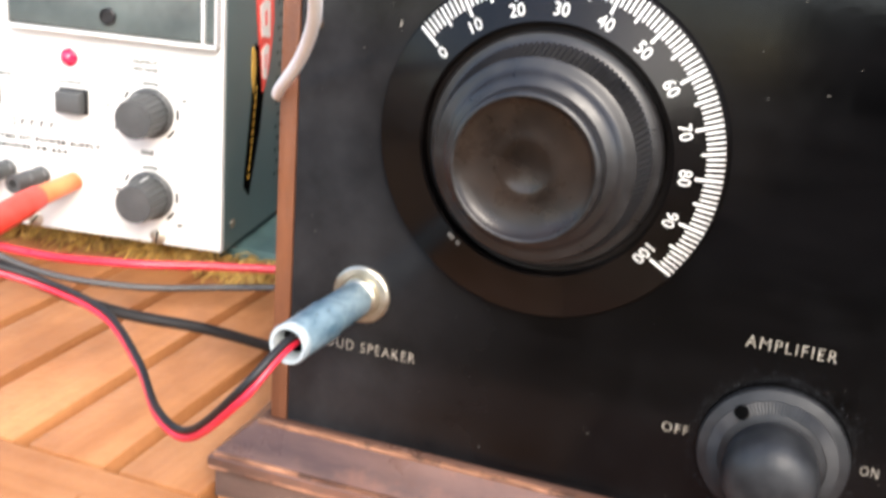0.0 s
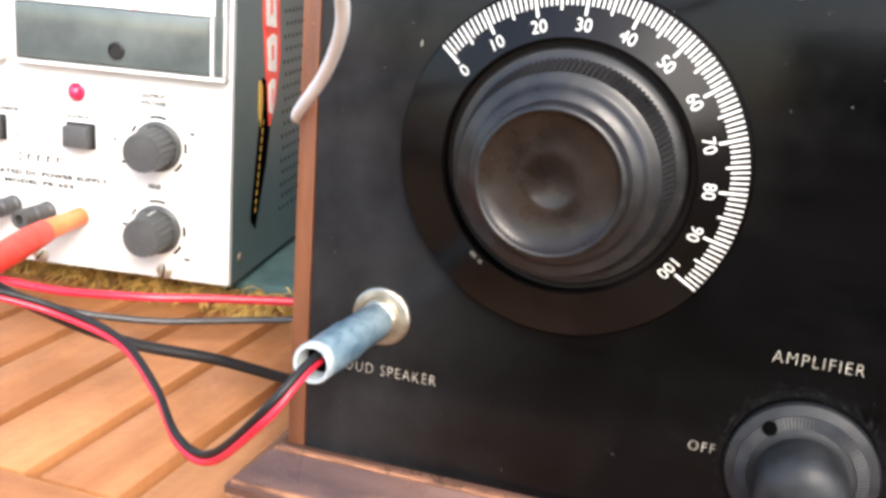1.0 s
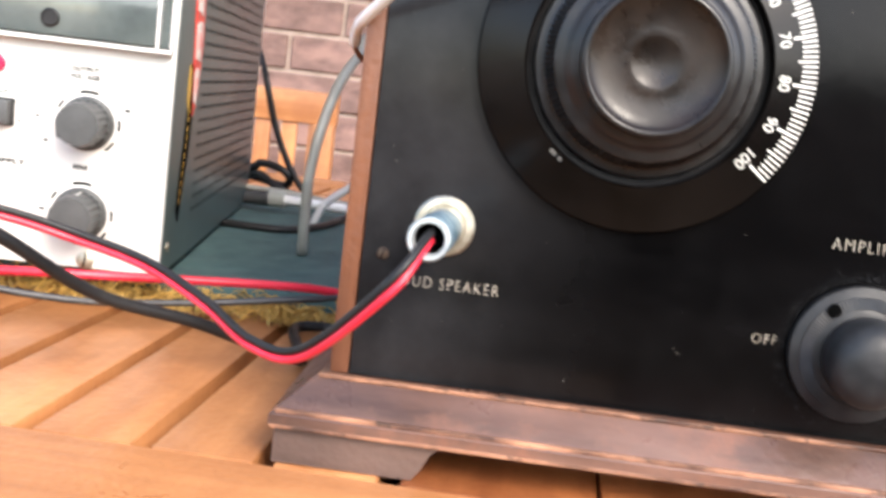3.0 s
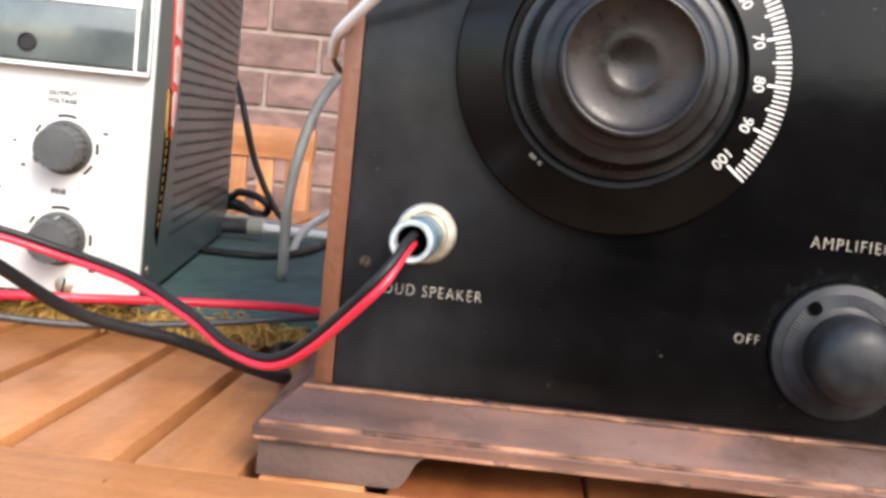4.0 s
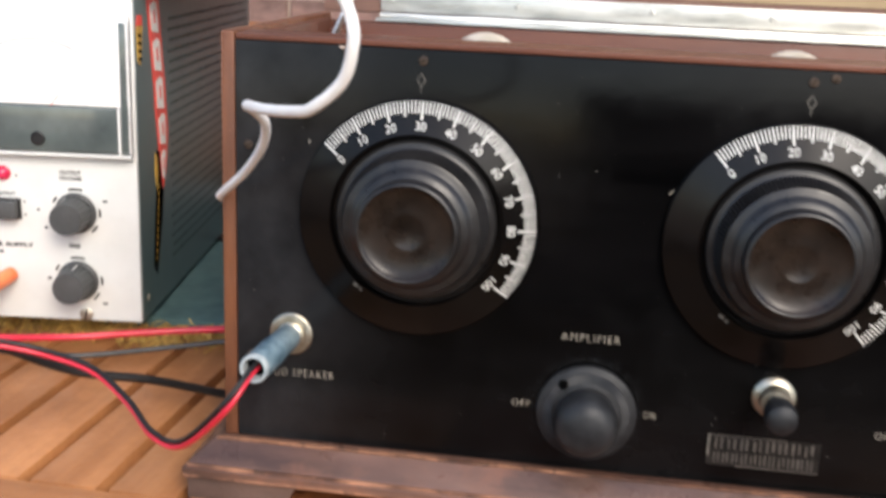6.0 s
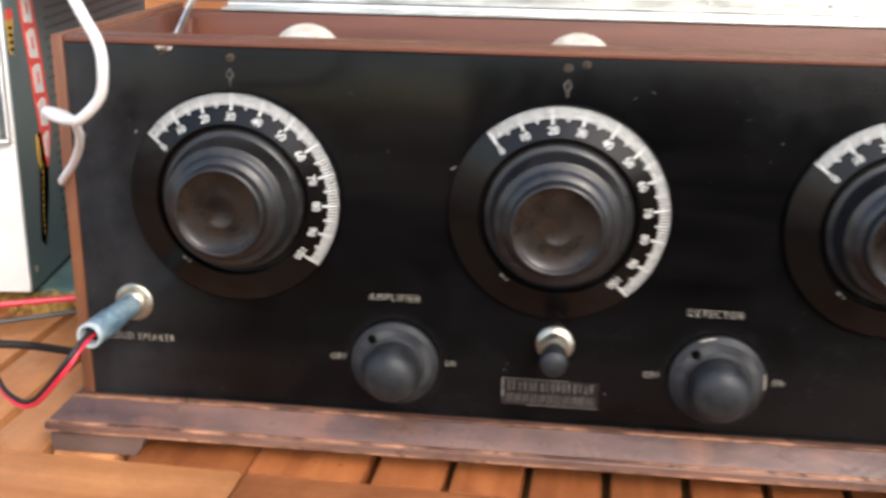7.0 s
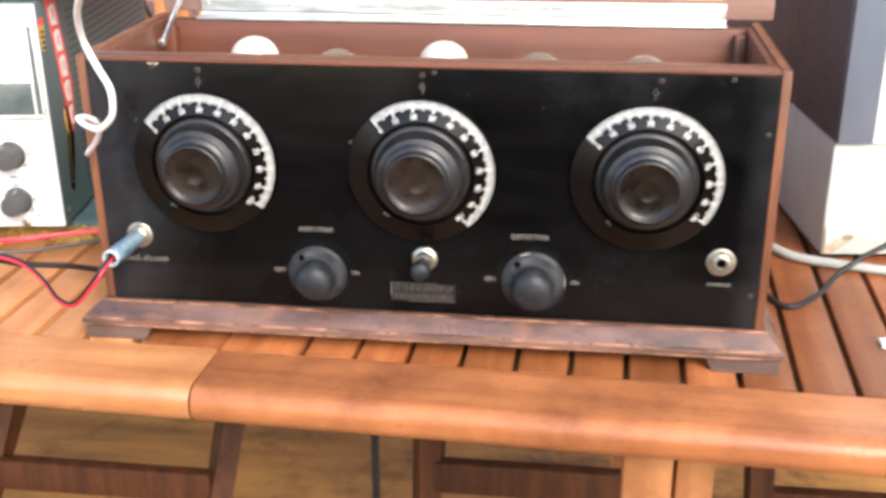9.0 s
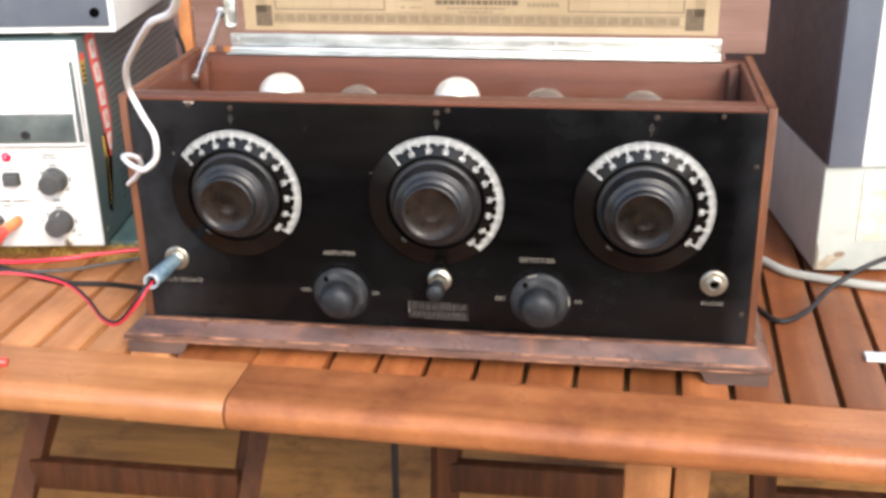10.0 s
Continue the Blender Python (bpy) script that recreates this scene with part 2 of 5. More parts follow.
M_ink = mat("grey print", (0.012, 0.012, 0.012), (0.03, 0.03, 0.03), rough=0.7, scale=(200, 200, 200))
M_led = mat("red lens", (0.55, 0.01, 0.05), (0.65, 0.02, 0.08), rough=0.2, scale=(60, 60, 60), coat=0.5)
M_orange = mat("orange plastic", (0.72, 0.16, 0.05), (0.80, 0.24, 0.09), rough=0.4, scale=(60, 60, 60))
M_scarlet = mat("scarlet plastic", (0.66, 0.045, 0.03), (0.76, 0.08, 0.06), rough=0.38, scale=(60, 60, 60))
M_gold = mat("gold foil", (0.42, 0.24, 0.03), (0.56, 0.35, 0.06), rough=0.35, scale=(60, 60, 60))
M_felt = mat("green mat cloth", (0.035, 0.075, 0.073), (0.062, 0.118, 0.112), rough=0.8, scale=(40, 40, 40), bump=0.5, bump_scale=900)
M_straw = mat("straw fibre", (0.33, 0.185, 0.035), (0.66, 0.44, 0.13), rough=0.7, scale=(100, 100, 100), vary=0.5, island=True)
M_paper = mat("aged label paper", (0.27, 0.192, 0.105), (0.33, 0.242, 0.142), rough=0.75, scale=(14, 14, 14), speck=(0.23, 0.16, 0.085), speck_at=0.6, speck_soft=0.15, speck_scale=50)
M_print = mat("brown print", (0.075, 0.05, 0.028), (0.12, 0.083, 0.047), rough=0.75, scale=(300, 300, 300))
M_printpale = mat("pale brown print", (0.155, 0.108, 0.06), (0.205, 0.148, 0.085), rough=0.75, scale=(300, 300, 300))
M_brick = mat("brown brick", (0.135, 0.080, 0.068), (0.26, 0.155, 0.130), rough=0.8, scale=(14, 14, 30), bump=0.6, bump_scale=200, vary=0.25, speck=(0.42, 0.30, 0.25), speck_at=0.7, speck_scale=45)
M_mortar = mat("mortar", (0.30, 0.225, 0.185), (0.40, 0.31, 0.26), rough=0.9, scale=(40, 40, 40), bump=0.6)
M_floor = mat("floor boards", (0.11, 0.046, 0.011), (0.42, 0.210, 0.055), turn=25, rough=0.5, scale=(2.2, 13, 9), bump=0.2, detail=9, contrast=(0.3, 0.66), speck=(0.07, 0.028, 0.008), speck_at=0.5, speck_soft=0.2, speck_scale=5)
M_blocker = mat("dull blocker surface", (0.13, 0.115, 0.095), (0.19, 0.165, 0.14), rough=0.85, scale=(3, 3, 3), bump=0.4, bump_scale=60)
M_glass = mat("valve glass", (0.88, 0.72, 0.60), rough=0.05, rough_var=0.02, transmission=0.9)
M_getter = mat("silvered getter", (0.50, 0.46, 0.38), (0.74, 0.70, 0.62), rough=0.34, metal=0.35, scale=(80, 80, 80))
M_copper = mat("dull copper", (0.30, 0.15, 0.09), (0.48, 0.28, 0.18), rough=0.45, metal=1.0, scale=(300, 300, 300))
M_brass = mat("brass valve base", (0.28, 0.2, 0.09), (0.40, 0.30, 0.15), rough=0.4, metal=1.0, scale=(100, 100, 100))


# ---- building helpers ----
def part(name, bm, material, parent=None, label="", smooth=35):
    me = bpy.data.meshes.new(name)
    bmesh.ops.recalc_face_normals(bm, faces=bm.faces)
    bm.to_mesh(me)
    bm.free()
    me.materials.append(material)
    if smooth:
        me.shade_smooth()
        me.set_sharp_from_angle(angle=radians(smooth))
    ob = new(name, me)
    ob.parent = parent
    if label:
        tagged(ob, label)
    return ob


def thing(name, label, category, group="", at=None, kind=""):
    ob = new(name)
    ob.empty_display_size = 0.02
    if at is not None:
        ob.matrix_world = at
    return tagged(ob, label, category, group, kind)


def box(x0, x1, y0, y1, z0, z1, bevel=0.0, segs=2, bm=None):
    fresh = bmesh.new()
    g = bmesh.ops.create_cube(fresh, size=1.0)
    for v in g["verts"]:
        v.co = ((x0 + x1) / 2 + v.co.x * (x1 - x0), (y0 + y1) / 2 + v.co.y * (y1 - y0), (z0 + z1) / 2 + v.co.z * (z1 - z0))
    if bevel:
        bmesh.ops.bevel(fresh, geom=fresh.edges[:], offset=bevel, segments=segs, profile=0.6, affect="EDGES")
    return merge(bm, fresh)


def merge(bm, fresh):
    if bm is None:
        return fresh
    tmp = bpy.data.meshes.new("tmp")
    fresh.to_mesh(tmp)
    fresh.free()
    bm.from_mesh(tmp)
    bpy.data.meshes.remove(tmp)
    return bm


def lathe(profile, segs=64, knurl=None, bm=None, at=(0, 0, 0), axial=False):
    """Turns (radius, depth) pairs round an axis that points to -y; knurl: (first, last, depth) ribs those rings."""
    bm = bm or bmesh.new()
    rings = []
    for k, (r, d) in enumerate(profile):
        if r <= 1e-6:
            rings.append([bm.verts.new((at[0], at[1] - d, at[2]))])
            continue
        ring = []
        for i in range(segs):
            a = 2 * math.pi * i / segs
            cut = knurl[2] if knurl and knurl[0] <= k <= knurl[1] and i % 2 else 0
            q, e = (r, d - cut) if axial else (r - cut, d)
            ring.append(bm.verts.new((at[0] + q * math.cos(a), at[1] - e, at[2] + q * math.sin(a))))
        rings.append(ring)
    for a, b in zip(rings, rings[1:]):
        n = max(len(a), len(b))
        for i in range(n):
            j = (i + 1) % n
            if len(a) == 1:
                bm.faces.new((a[0], b[i], b[j]))
            elif len(b) == 1:
                bm.faces.new((a[i], b[0], a[j]))
            else:
                bm.faces.new((a[i], b[i], b[j], a[j]))
    return bm


def curve_points(ctrl, n=14):
    pts = [Vector(c) for c in ctrl]
    pts = [2 * pts[0] - pts[1]] + pts + [2 * pts[-1] - pts[-2]]
    out = []
    for i in range(1, len(pts) - 2):
        a, b, c, d = pts[i - 1:i + 3]
        for k in range(n):
            s = k / n
            out.append(0.5 * (2 * b + (c - a) * s + (2 * a - 5 * b + 4 * c - d) * s * s + (3 * b - a - 3 * c + d) * s ** 3))
    out.append(pts[-2])
    return out


def tube(ctrl, radius, segs=12, n=14, bm=None, offset=(0, 0), taper=None):
    """A round cord along a smooth line; offset shifts it sideways and up, for twin cords."""
    bm = bm or bmesh.new()
    line = curve_points(ctrl, n)
    rings = []
    for i, p in enumerate(line):
        t = (line[min(i + 1, len(line) - 1)] - line[max(i - 1, 0)]).normalized()
        side = t.cross(Vector((0, 0, 1)))
        side = side.normalized() if side.length > 0.05 else Vector((1, 0, 0))
        up = side.cross(t).normalized()
        c = p + side * offset[0] + up * offset[1]
        r = radius * (1 if not taper else taper(i / (len(line) - 1)))
        rings.append([bm.verts.new(c + side * r * math.cos(2 * math.pi * k / segs) + up * r * math.sin(2 * math.pi * k / segs)) for k in range(segs)])
    for a, b in zip(rings, rings[1:]):
        for k in range(segs):
            bm.faces.new((a[k], a[(k + 1) % segs], b[(k + 1) % segs], b[k]))
    bm.faces.new(rings[0][::-1])
    bm.faces.new(rings[-1])
    return bm


def letters(text, width=None, height=None, align="CENTER", size=0.01, bold=0.008, space=1.0):
    """Flat letters in the x-z plane, facing -y, centred at the origin."""
    cu = bpy.data.curves.new("letters", "FONT")
    cu.body, cu.align_x, cu.align_y, cu.size, cu.resolution_u = text, align, "CENTER", size, 3
    cu.offset = bold * size
    cu.space_character = space
    tmp = bpy.data.objects.new("letters", cu)
    scene.collection.objects.link(tmp)
    dg = bpy.context.evaluated_depsgraph_get()
    me = bpy.data.meshes.new_from_object(tmp.evaluated_get(dg))
    bm = bmesh.new()
    bm.from_mesh(me)
    bpy.data.objects.remove(tmp)
    bpy.data.curves.remove(cu)
    bpy.data.meshes.remove(me)
    xs, ys = [v.co.x for v in bm.verts], [v.co.y for v in bm.verts]
    cx, cy = (min(xs) + max(xs)) / 2, (min(ys) + max(ys)) / 2
    sx = width / (max(xs) - min(xs)) if width else None
    sy = height / (max(ys) - min(ys)) if height else None
    sx, sy = sx or sy or 1, sy or sx or 1
    for v in bm.verts:
        v.co = ((v.co.x - cx) * sx, 0, (v.co.y - cy) * sy)
    return bm


def shifted(bm, x=0, y=0, z=0):
    for v in bm.verts:
        v.co += Vector((x, y, z))
    return bm


def plate(outline, y, depth, bm=None):
    """A prism from an x-z outline, its front at y, going back by depth."""
    bm = bm or bmesh.new()
    f = [bm.verts.new((x, y, z)) for x, z in outline]
    b = [bm.verts.new((x, y + depth, z)) for x, z in outline]
    bm.faces.new(f)
    bm.faces.new(b[::-1])
    for i in range(len(f)):
        j = (i + 1) % len(f)
        bm.faces.new((f[i], b[i], b[j], f[j]))
    return bm


def disc_ring(r0, r1, segs, y, a0=0, a1=360, depth=0.0003, centre=(0, 0), bm=None):
    """An arc-shaped strip in the x-z plane, facing -y."""
    bm = bm or bmesh.new()
    pts = []
    for i in range(segs + 1):
        a = radians(a0 + (a1 - a0) * i / segs)
        pts.append((math.cos(a), math.sin(a)))
    out = [(centre[0] + c * r1, centre[1] + s * r1) for c, s in pts] + [(centre[0] + c * r0, centre[1] + s * r0) for c, s in reversed(pts)]
    f = [bm.verts.new((x, y, z)) for x, z in out]
    n = len(pts)
    for i in range(n - 1):
        bm.faces.new((f[i], f[i + 1], f[2 * n - 2 - i], f[2 * n - 1 - i]))
    return bm


# ---- setting ----
bm = bmesh.new()
vs = [bm.verts.new(c) for c in ((-60, -60, -0.745), (60, -60, -0.745), (60, 60, -0.745), (-60, 60, -0.745))]
bm.faces.new(vs)
tagged(part("ground", bm, M_floor), "brown wood-grained floor under the garden table", "ground", kind="structure")
tagged(part("wall_back", box(-6, 5, 2.19, 2.33, -0.745, 2.4), M_mortar), "brown brick house wall with pale mortar joints", "wall", kind="structure")
# two unseen walls, added to shape what the black panel and dials reflect
tagged(part("added_wall_low", box(-6, -0.15, -2.45, -2.3, -0.745, -0.40), M_blocker), "plain low wall added out of view", "wall", kind="structure")
tagged(part("added_wall_tall", box(-0.146, 6, -2.45, -2.3, -0.745, 0.45), M_blocker), "plain taller wall added out of view", "wall", kind="structure")
# unseen slab, added overhead to block part of the skylight
tagged(part("ceiling", box(-6, 6, 0.3, 1.2, 1.85, 1.95), M_blocker), "plain overhead slab added out of view to hold back the sky", "ceiling", kind="structure")


# ---- the garden table ----
JOINT = 0.0825
TURN = radians(-2.0)


def garden_table():
    t = thing("garden_table", "slatted orange-brown teak garden table with an extending top", "table", at=Matrix.Translation((JOINT, -0.020, 0)) @ Matrix.Rotation(TURN, 4, "Z"))

    def rail(x0, x1):
        bm = bmesh.new()
        prof = [(0.0, -0.024), (0.0, -0.0012), (-0.0012, 0.0)]
        for k in range(9):
            a = radians(90 - 90 * k / 8)
            prof.append((-0.0500 - 0.012 * math.cos(a), -0.012 + 0.012 * math.sin(a)))
        prof += [(-0.0620, -0.019), (-0.0580, -0.024)]
        ends = [[bm.verts.new((x, y, z)) for y, z in prof] for x in (x0, x0 + 0.0015, x1 - 0.0015, x1)]
        for r, s in ((0, 0.97), (3, 0.97)):
            for v in ends[r]:
                v.co.y, v.co.z = -0.035 + (v.co.y + 0.035) * s, -0.012 + (v.co.z + 0.012) * (s - 0.03)
        for a, b in zip(ends, ends[1:]):
            for i in range(len(prof)):
                j = (i + 1) % len(prof)
                bm.faces.new((a[i], a[j], b[j], b[i]))
        bm.faces.new(ends[0])
        bm.faces.new(ends[-1][::-1])
        return bm

    part("rail", rail(-1.06, -0.0008), M_teak_x, t)
    part("rail", rail(0.0008, 0.95), M_teak_red, t)
    part("end_board", box(-0.0615, -0.0006, 0.0008, 0.86, -0.022, -0.0002, 0.0012), M_teak_dark, t)
    part("end_board", box(0.0006, 0.0575, 0.0008, 0.86, -0.022, -0.0002, 0.0012), M_teak_dark, t)
    left = box(-0.0162, 0.0162, 0.0015, 0.86, -0.0208, -0.0004, 0.0009)
    me = None
    for i in range(22):
        x = -0.0654 - 0.0194 - 0.0388 * i
        if me is None:
            ob = part("slat", left, M_teak_y, t)
            me = ob.data
        else:
            ob = new("slat", me)
            ob.parent = t
        ob.location = (x, 0, 0)
    me = None
    right = box(-0.0167, 0.0167, 0.0015, 0.86, -0.0130, -0.0004, 0.0009)
    for i in range(22):
        x = 0.0605 + 0.01905 + 0.0381 * i
        if me is None:
            ob = part("slat", right, M_teak_dark, t)
            me = ob.data
        else:
            ob = new("slat", me)
            ob.parent = t
        ob.location = (x, 0, 0)
    part("rail", box(-1.06, -0.001, 0.862, 0.93, -0.024, 0, 0.004), M_teak_x, t)
    part("rail", box(0.001, 0.95, 0.862, 0.93, -0.024, 0, 0.004), M_teak_x, t)
    # added filler, otherwise unseen: gives the gaps between the left slats their brown
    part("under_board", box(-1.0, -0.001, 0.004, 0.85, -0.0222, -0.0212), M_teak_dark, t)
    # added too: its olive colour stands in for light coming through the right gaps
    part("under_board", box(0.0578, 0.9, 0.004, 0.85, -0.0150, -0.0133), M_gap_fill, t, "added olive-brown board that tones the slat gaps")
    for y in (0.30, 0.62):
        part("cross_beam", box(-1.0, 0.9, y, y + 0.04, -0.055, -0.0225, 0.002), M_teak_x, t)
    for x, y in ((0.291, 0.02), (0.291, 0.80), (-1.02, 0.02), (-1.02, 0.80)):
        part("leg", box(x, x + 0.036, y, y + 0.06, -0.742, -0.0225, 0.003), M_teak_z, t)
        part("leg", box(x + 0.039, x + 0.066, y + 0.01, y + 0.06, -0.742, -0.0225, 0.003), M_teak_z, t)
    return t


garden_table()


# ---- the wireless set ----
radio = thing("vintage_radio", "vintage mahogany valve radio with black front panel and raised lid", "radio")
PW, PB, PT = 0.457, 0.0275, 0.2030


def cabinet():
    def loft(rects, bm=None):
        bm = bm or bmesh.new()
        rings = [[bm.verts.new((x, y, z)) for x, y in ((x0, y0), (x1, y0), (x1, y1), (x0, y1))] for x0, x1, y0, y1, z in rects]
        for a, b in zip(rings, rings[1:]):
            for i in range(4):
                bm.faces.new((a[i], a[(i + 1) % 4], b[(i + 1) % 4], b[i]))
        bm.faces.new(rings[0][::-1])
        bm.faces.new(rings[-1])
        return bm

    base = part("base_moulding", loft([(-0.0205, 0.4755, -0.0145, 0.1705, 0.0118), (-0.0212, 0.4762, -0.0152, 0.1710, 0.0126), (-0.0212, 0.4762, -0.0152, 0.1710, 0.0156),
                                       (-0.0198, 0.4748, -0.0138, 0.1700, 0.0172), (-0.0098, 0.4665, -0.0042, 0.1615, 0.0262), (-0.0085, 0.4655, -0.0030, 0.1605, 0.0272)]), M_base, radio, smooth=20)
    part("worn_edge", box(-0.0195, 0.4745, -0.01480, -0.0130, 0.0158, 0.01755, 0.0006), M_edge, base)
    part("worn_edge", box(-0.0207, 0.4757, -0.01545, -0.0140, 0.0115, 0.0128, 0.0005), M_edge, base)
    part("worn_edge", box(-0.0088, 0.4658, -0.0046, -0.0022, 0.0262, 0.02755, 0.0006), M_edge, base)
    for sx, x0 in ((1, -0.0195), (-1, 0.4745)):
        prof = [(0, 0), (0, 0.0116), (0.0520, 0.0116), (0.0500, 0.0098), (0.0485, 0.0085), (0.0460, 0.0030), (0.0435, 0.0)]
        out = [(x0 + sx * x, z) for x, z in prof]
        part("foot", plate(out, -0.0128, 0.02), M_foot, radio)
        part("foot", plate(out, 0.1485, 0.02), M_foot, radio)
    part("side_board", box(-0.0062, -0.0004, 0.0, 0.160, 0.0272, 0.2065, 0.0006), M_mahog_side, radio)
    part("side_board", box(PW + 0.0004, PW + 0.0062, 0.0, 0.160, 0.0272, 0.2065, 0.0006), M_mahog_side, radio)
    part("side_lining", box(0.0, 0.0045, 0.0205, 0.1445, 0.028, 0.2045, 0.0004), M_mahog, radio)
    part("side_lining", box(PW - 0.0045, PW, 0.0205, 0.1445, 0.028, 0.2045, 0.0004), M_mahog, radio)
    part("corner_post", box(0.005, 0.013, 0.1340, 0.1440, 0.028, 0.2000, 0.0006), M_mahog, radio)
    part("corner_post", box(PW - 0.013, PW - 0.005, 0.1340, 0.1440, 0.028, 0.2000, 0.0006), M_mahog, radio)
    part("back_board", box(0.0, PW, 0.1450, 0.1595, 0.0272, 0.2030, 0.0006), M_mahog, radio)
    part("top_rail", box(0.0, PW, 0.0072, 0.0195, 0.190, 0.2062, 0.0008), M_mahog, radio, "rubbed orange-brown top rail")
    part("top_rail", box(0.0, PW, 0.0004, 0.0070, PT + 0.0003, 0.2058, 0.0005), M_mahog, radio)
    part("bottom_board", box(0.0, PW, 0.008, 0.1445, 0.0274, 0.034), M_mahog, radio)
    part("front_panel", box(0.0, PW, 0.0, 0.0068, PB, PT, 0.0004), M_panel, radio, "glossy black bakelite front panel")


cabinet()


TICKS = {}


def dial(cx, cz, zero):
    """A moulded dial with a white scale of 100 degrees over half a turn, and its stepped knob."""
    cone = lambda r: 0.0034 + (0.0495 - r) * 0.32
    prof = [(0.0490, 0.0004), (0.0500, 0.0010), (0.0503, 0.0024), (0.0497, 0.0034), (0.0362, cone(0.0362)), (0.0357, 0.0072), (0.0354, 0.0036), (0.0330, 0.0034), (0.0, 0.0034)]
    d = part("dial", lathe(prof, 144), M_dial, radio, "black bakelite tuning dial with white scale")
    d.location = (cx, 0, cz)
    kp = [(0.0332, 0.0036), (0.0335, 0.0060), (0.0329, 0.0070), (0.0313, 0.0072), (0.0309, 0.0078), (0.0284, 0.0174), (0.0280, 0.0182), (0.0270, 0.0188), (0.0256, 0.0190), (0.0248, 0.0195), (0.0240, 0.0207), (0.0233, 0.0217),
          (0.0221, 0.0222), (0.0211, 0.0228), (0.0207, 0.0244), (0.0209, 0.0266), (0.0207, 0.0279), (0.0202, 0.0286), (0.0195, 0.0288), (0.0189, 0.0285)]
    k = part("knob", lathe(kp, 240, knurl=(4, 5, 0.0008)), M_bakelite, d, "stepped knurled bakelite knob", smooth=40)
    face = [(0.0190, 0.0286), (0.0184, 0.0279), (0.0174, 0.0272), (0.0152, 0.0265), (0.0124, 0.0260), (0.0090, 0.0257), (0.0074, 0.0259), (0.0066, 0.0257), (0.0045, 0.0250), (0.0, 0.0247)]
    part("knob_face", lathe(face, 72), M_face, d, "worn brown dished knob face", smooth=60)
    for i in range(101):
        size = "long" if i % 10 == 0 else "middle" if i % 5 == 0 else "short"
        if size not in TICKS:
            r0, h = {"long": (0.0421, 0.00033), "middle": (0.0433, 0.00028), "short": (0.0446, 0.00023)}[size]
            bm = bmesh.new()
            bm.faces.new([bm.verts.new((r, -cone(r) - 0.00022, q * h)) for r, q in ((r0, -1), (0.0494, -1), (0.0494, 1), (r0, 1))])
            ob = part("scale_tick", bm, M_fill, d, smooth=0)
            TICKS[size] = ob.data
        else:
            ob = new("scale_tick", TICKS[size])
            ob.parent = d
        ob.rotation_euler = (0, -radians(zero - 1.8 * i), 0)
    for i in range(0, 101, 10):
        a = radians(zero - 1.8 * i)
        g = letters(str(i), height=0.0034, bold=-0.006)
        for v in g.verts:
            t, r = v.co.x * 0.95, 0.0396 + v.co.z
            x, z = r * math.cos(a) + t * math.sin(a), r * math.sin(a) - t * math.cos(a)
            v.co = (x, -cone(math.hypot(x, z)) - 0.00022, z)
        part("numeral", g, M_fill, d, smooth=0)
    # the tiny patent stamp, as two bars
    for a0, a1 in ((228, 231.5), (233, 235)):
        part("stamp", disc_ring(0.0370, 0.0382, 6, -cone(0.0370) - 0.00022, a0, a1), M_logo, d, smooth=0)
    return d


def panel_nicks():
    """Small pale chips and dust on the black panel."""
    rng = random.Random(17)
    bm = bmesh.new()
    for i in range(170):
        x, z = rng.uniform(0.004, PW - 0.004), rng.uniform(PB + 0.004, PT - 0.003)
        ln, w, a = rng.choice((0.00012, 0.00015, 0.0002, 0.00045)), rng.uniform(0.00007, 0.00013), rng.uniform(0, math.pi)
        c, s = math.cos(a), math.sin(a)
        bm.faces.new([bm.verts.new((x + p * c - q * s, -0.00025, z + p * s + q * c)) for p, q in ((-ln, -w), (ln, -w), (ln, w), (-ln, w))])
    tagged(part("chip", bm, M_logo, radio, "fine pale chips and dust on the panel", smooth=0), kind="stuff")
    for x, z, ln, a in ((0.0318, 0.1630, 0.0009, 80), (0.1808, 0.1520, 0.0013, 40)):
        c, s = math.cos(radians(a)), math.sin(radians(a))
        bm = bmesh.new()
        bm.faces.new([bm.verts.new((x + p * c - q * s, -0.00027, z + p * s + q * c)) for p, q in ((-ln, -0.0002), (ln, -0.0001), (ln, 0.0001), (-ln, 0.0002))])
        part("scratch", bm, M_engrave, radio, smooth=0)


panel_nicks()


def dust_halo(cx, cz, r, seed):
    """Pale dust and fine scratches left by cleaning round a knob."""
    rng = random.Random(seed)
    bm = bmesh.new()
    for i in range(1300):
        a, q = rng.uniform(0, 2 * math.pi), r * (1.01 + abs(rng.gauss(0, 0.11)))
        x, z = cx + q * math.cos(a), cz + q * math.sin(a)
        ln, w, b = rng.uniform(0.00006, 0.0003), rng.uniform(0.00002, 0.000045), a + math.pi / 2 + rng.uniform(-0.9, 0.9)
        c, s = math.cos(b), math.sin(b)
        bm.faces.new([bm.verts.new((x + p * c - q2 * s, -0.00022, z + p * s + q2 * c)) for p, q2 in ((-ln, -w), (ln, -w), (ln, w), (-ln, w))])
    tagged(part("dust", bm, M_dust, radio, "pale dust round a knob", smooth=0), kind="stuff")


dust_halo(0.1540, 0.0550, 0.0214, 3)
dust_halo(0.3056, 0.0565, 0.0224, 4)

for cx, cz, zero in ((0.0786, 0.1335, 142.7), (0.2288, 0.1329, 131.7), (0.3781, 0.1328, 144.2)):
    dial(cx, cz, zero)


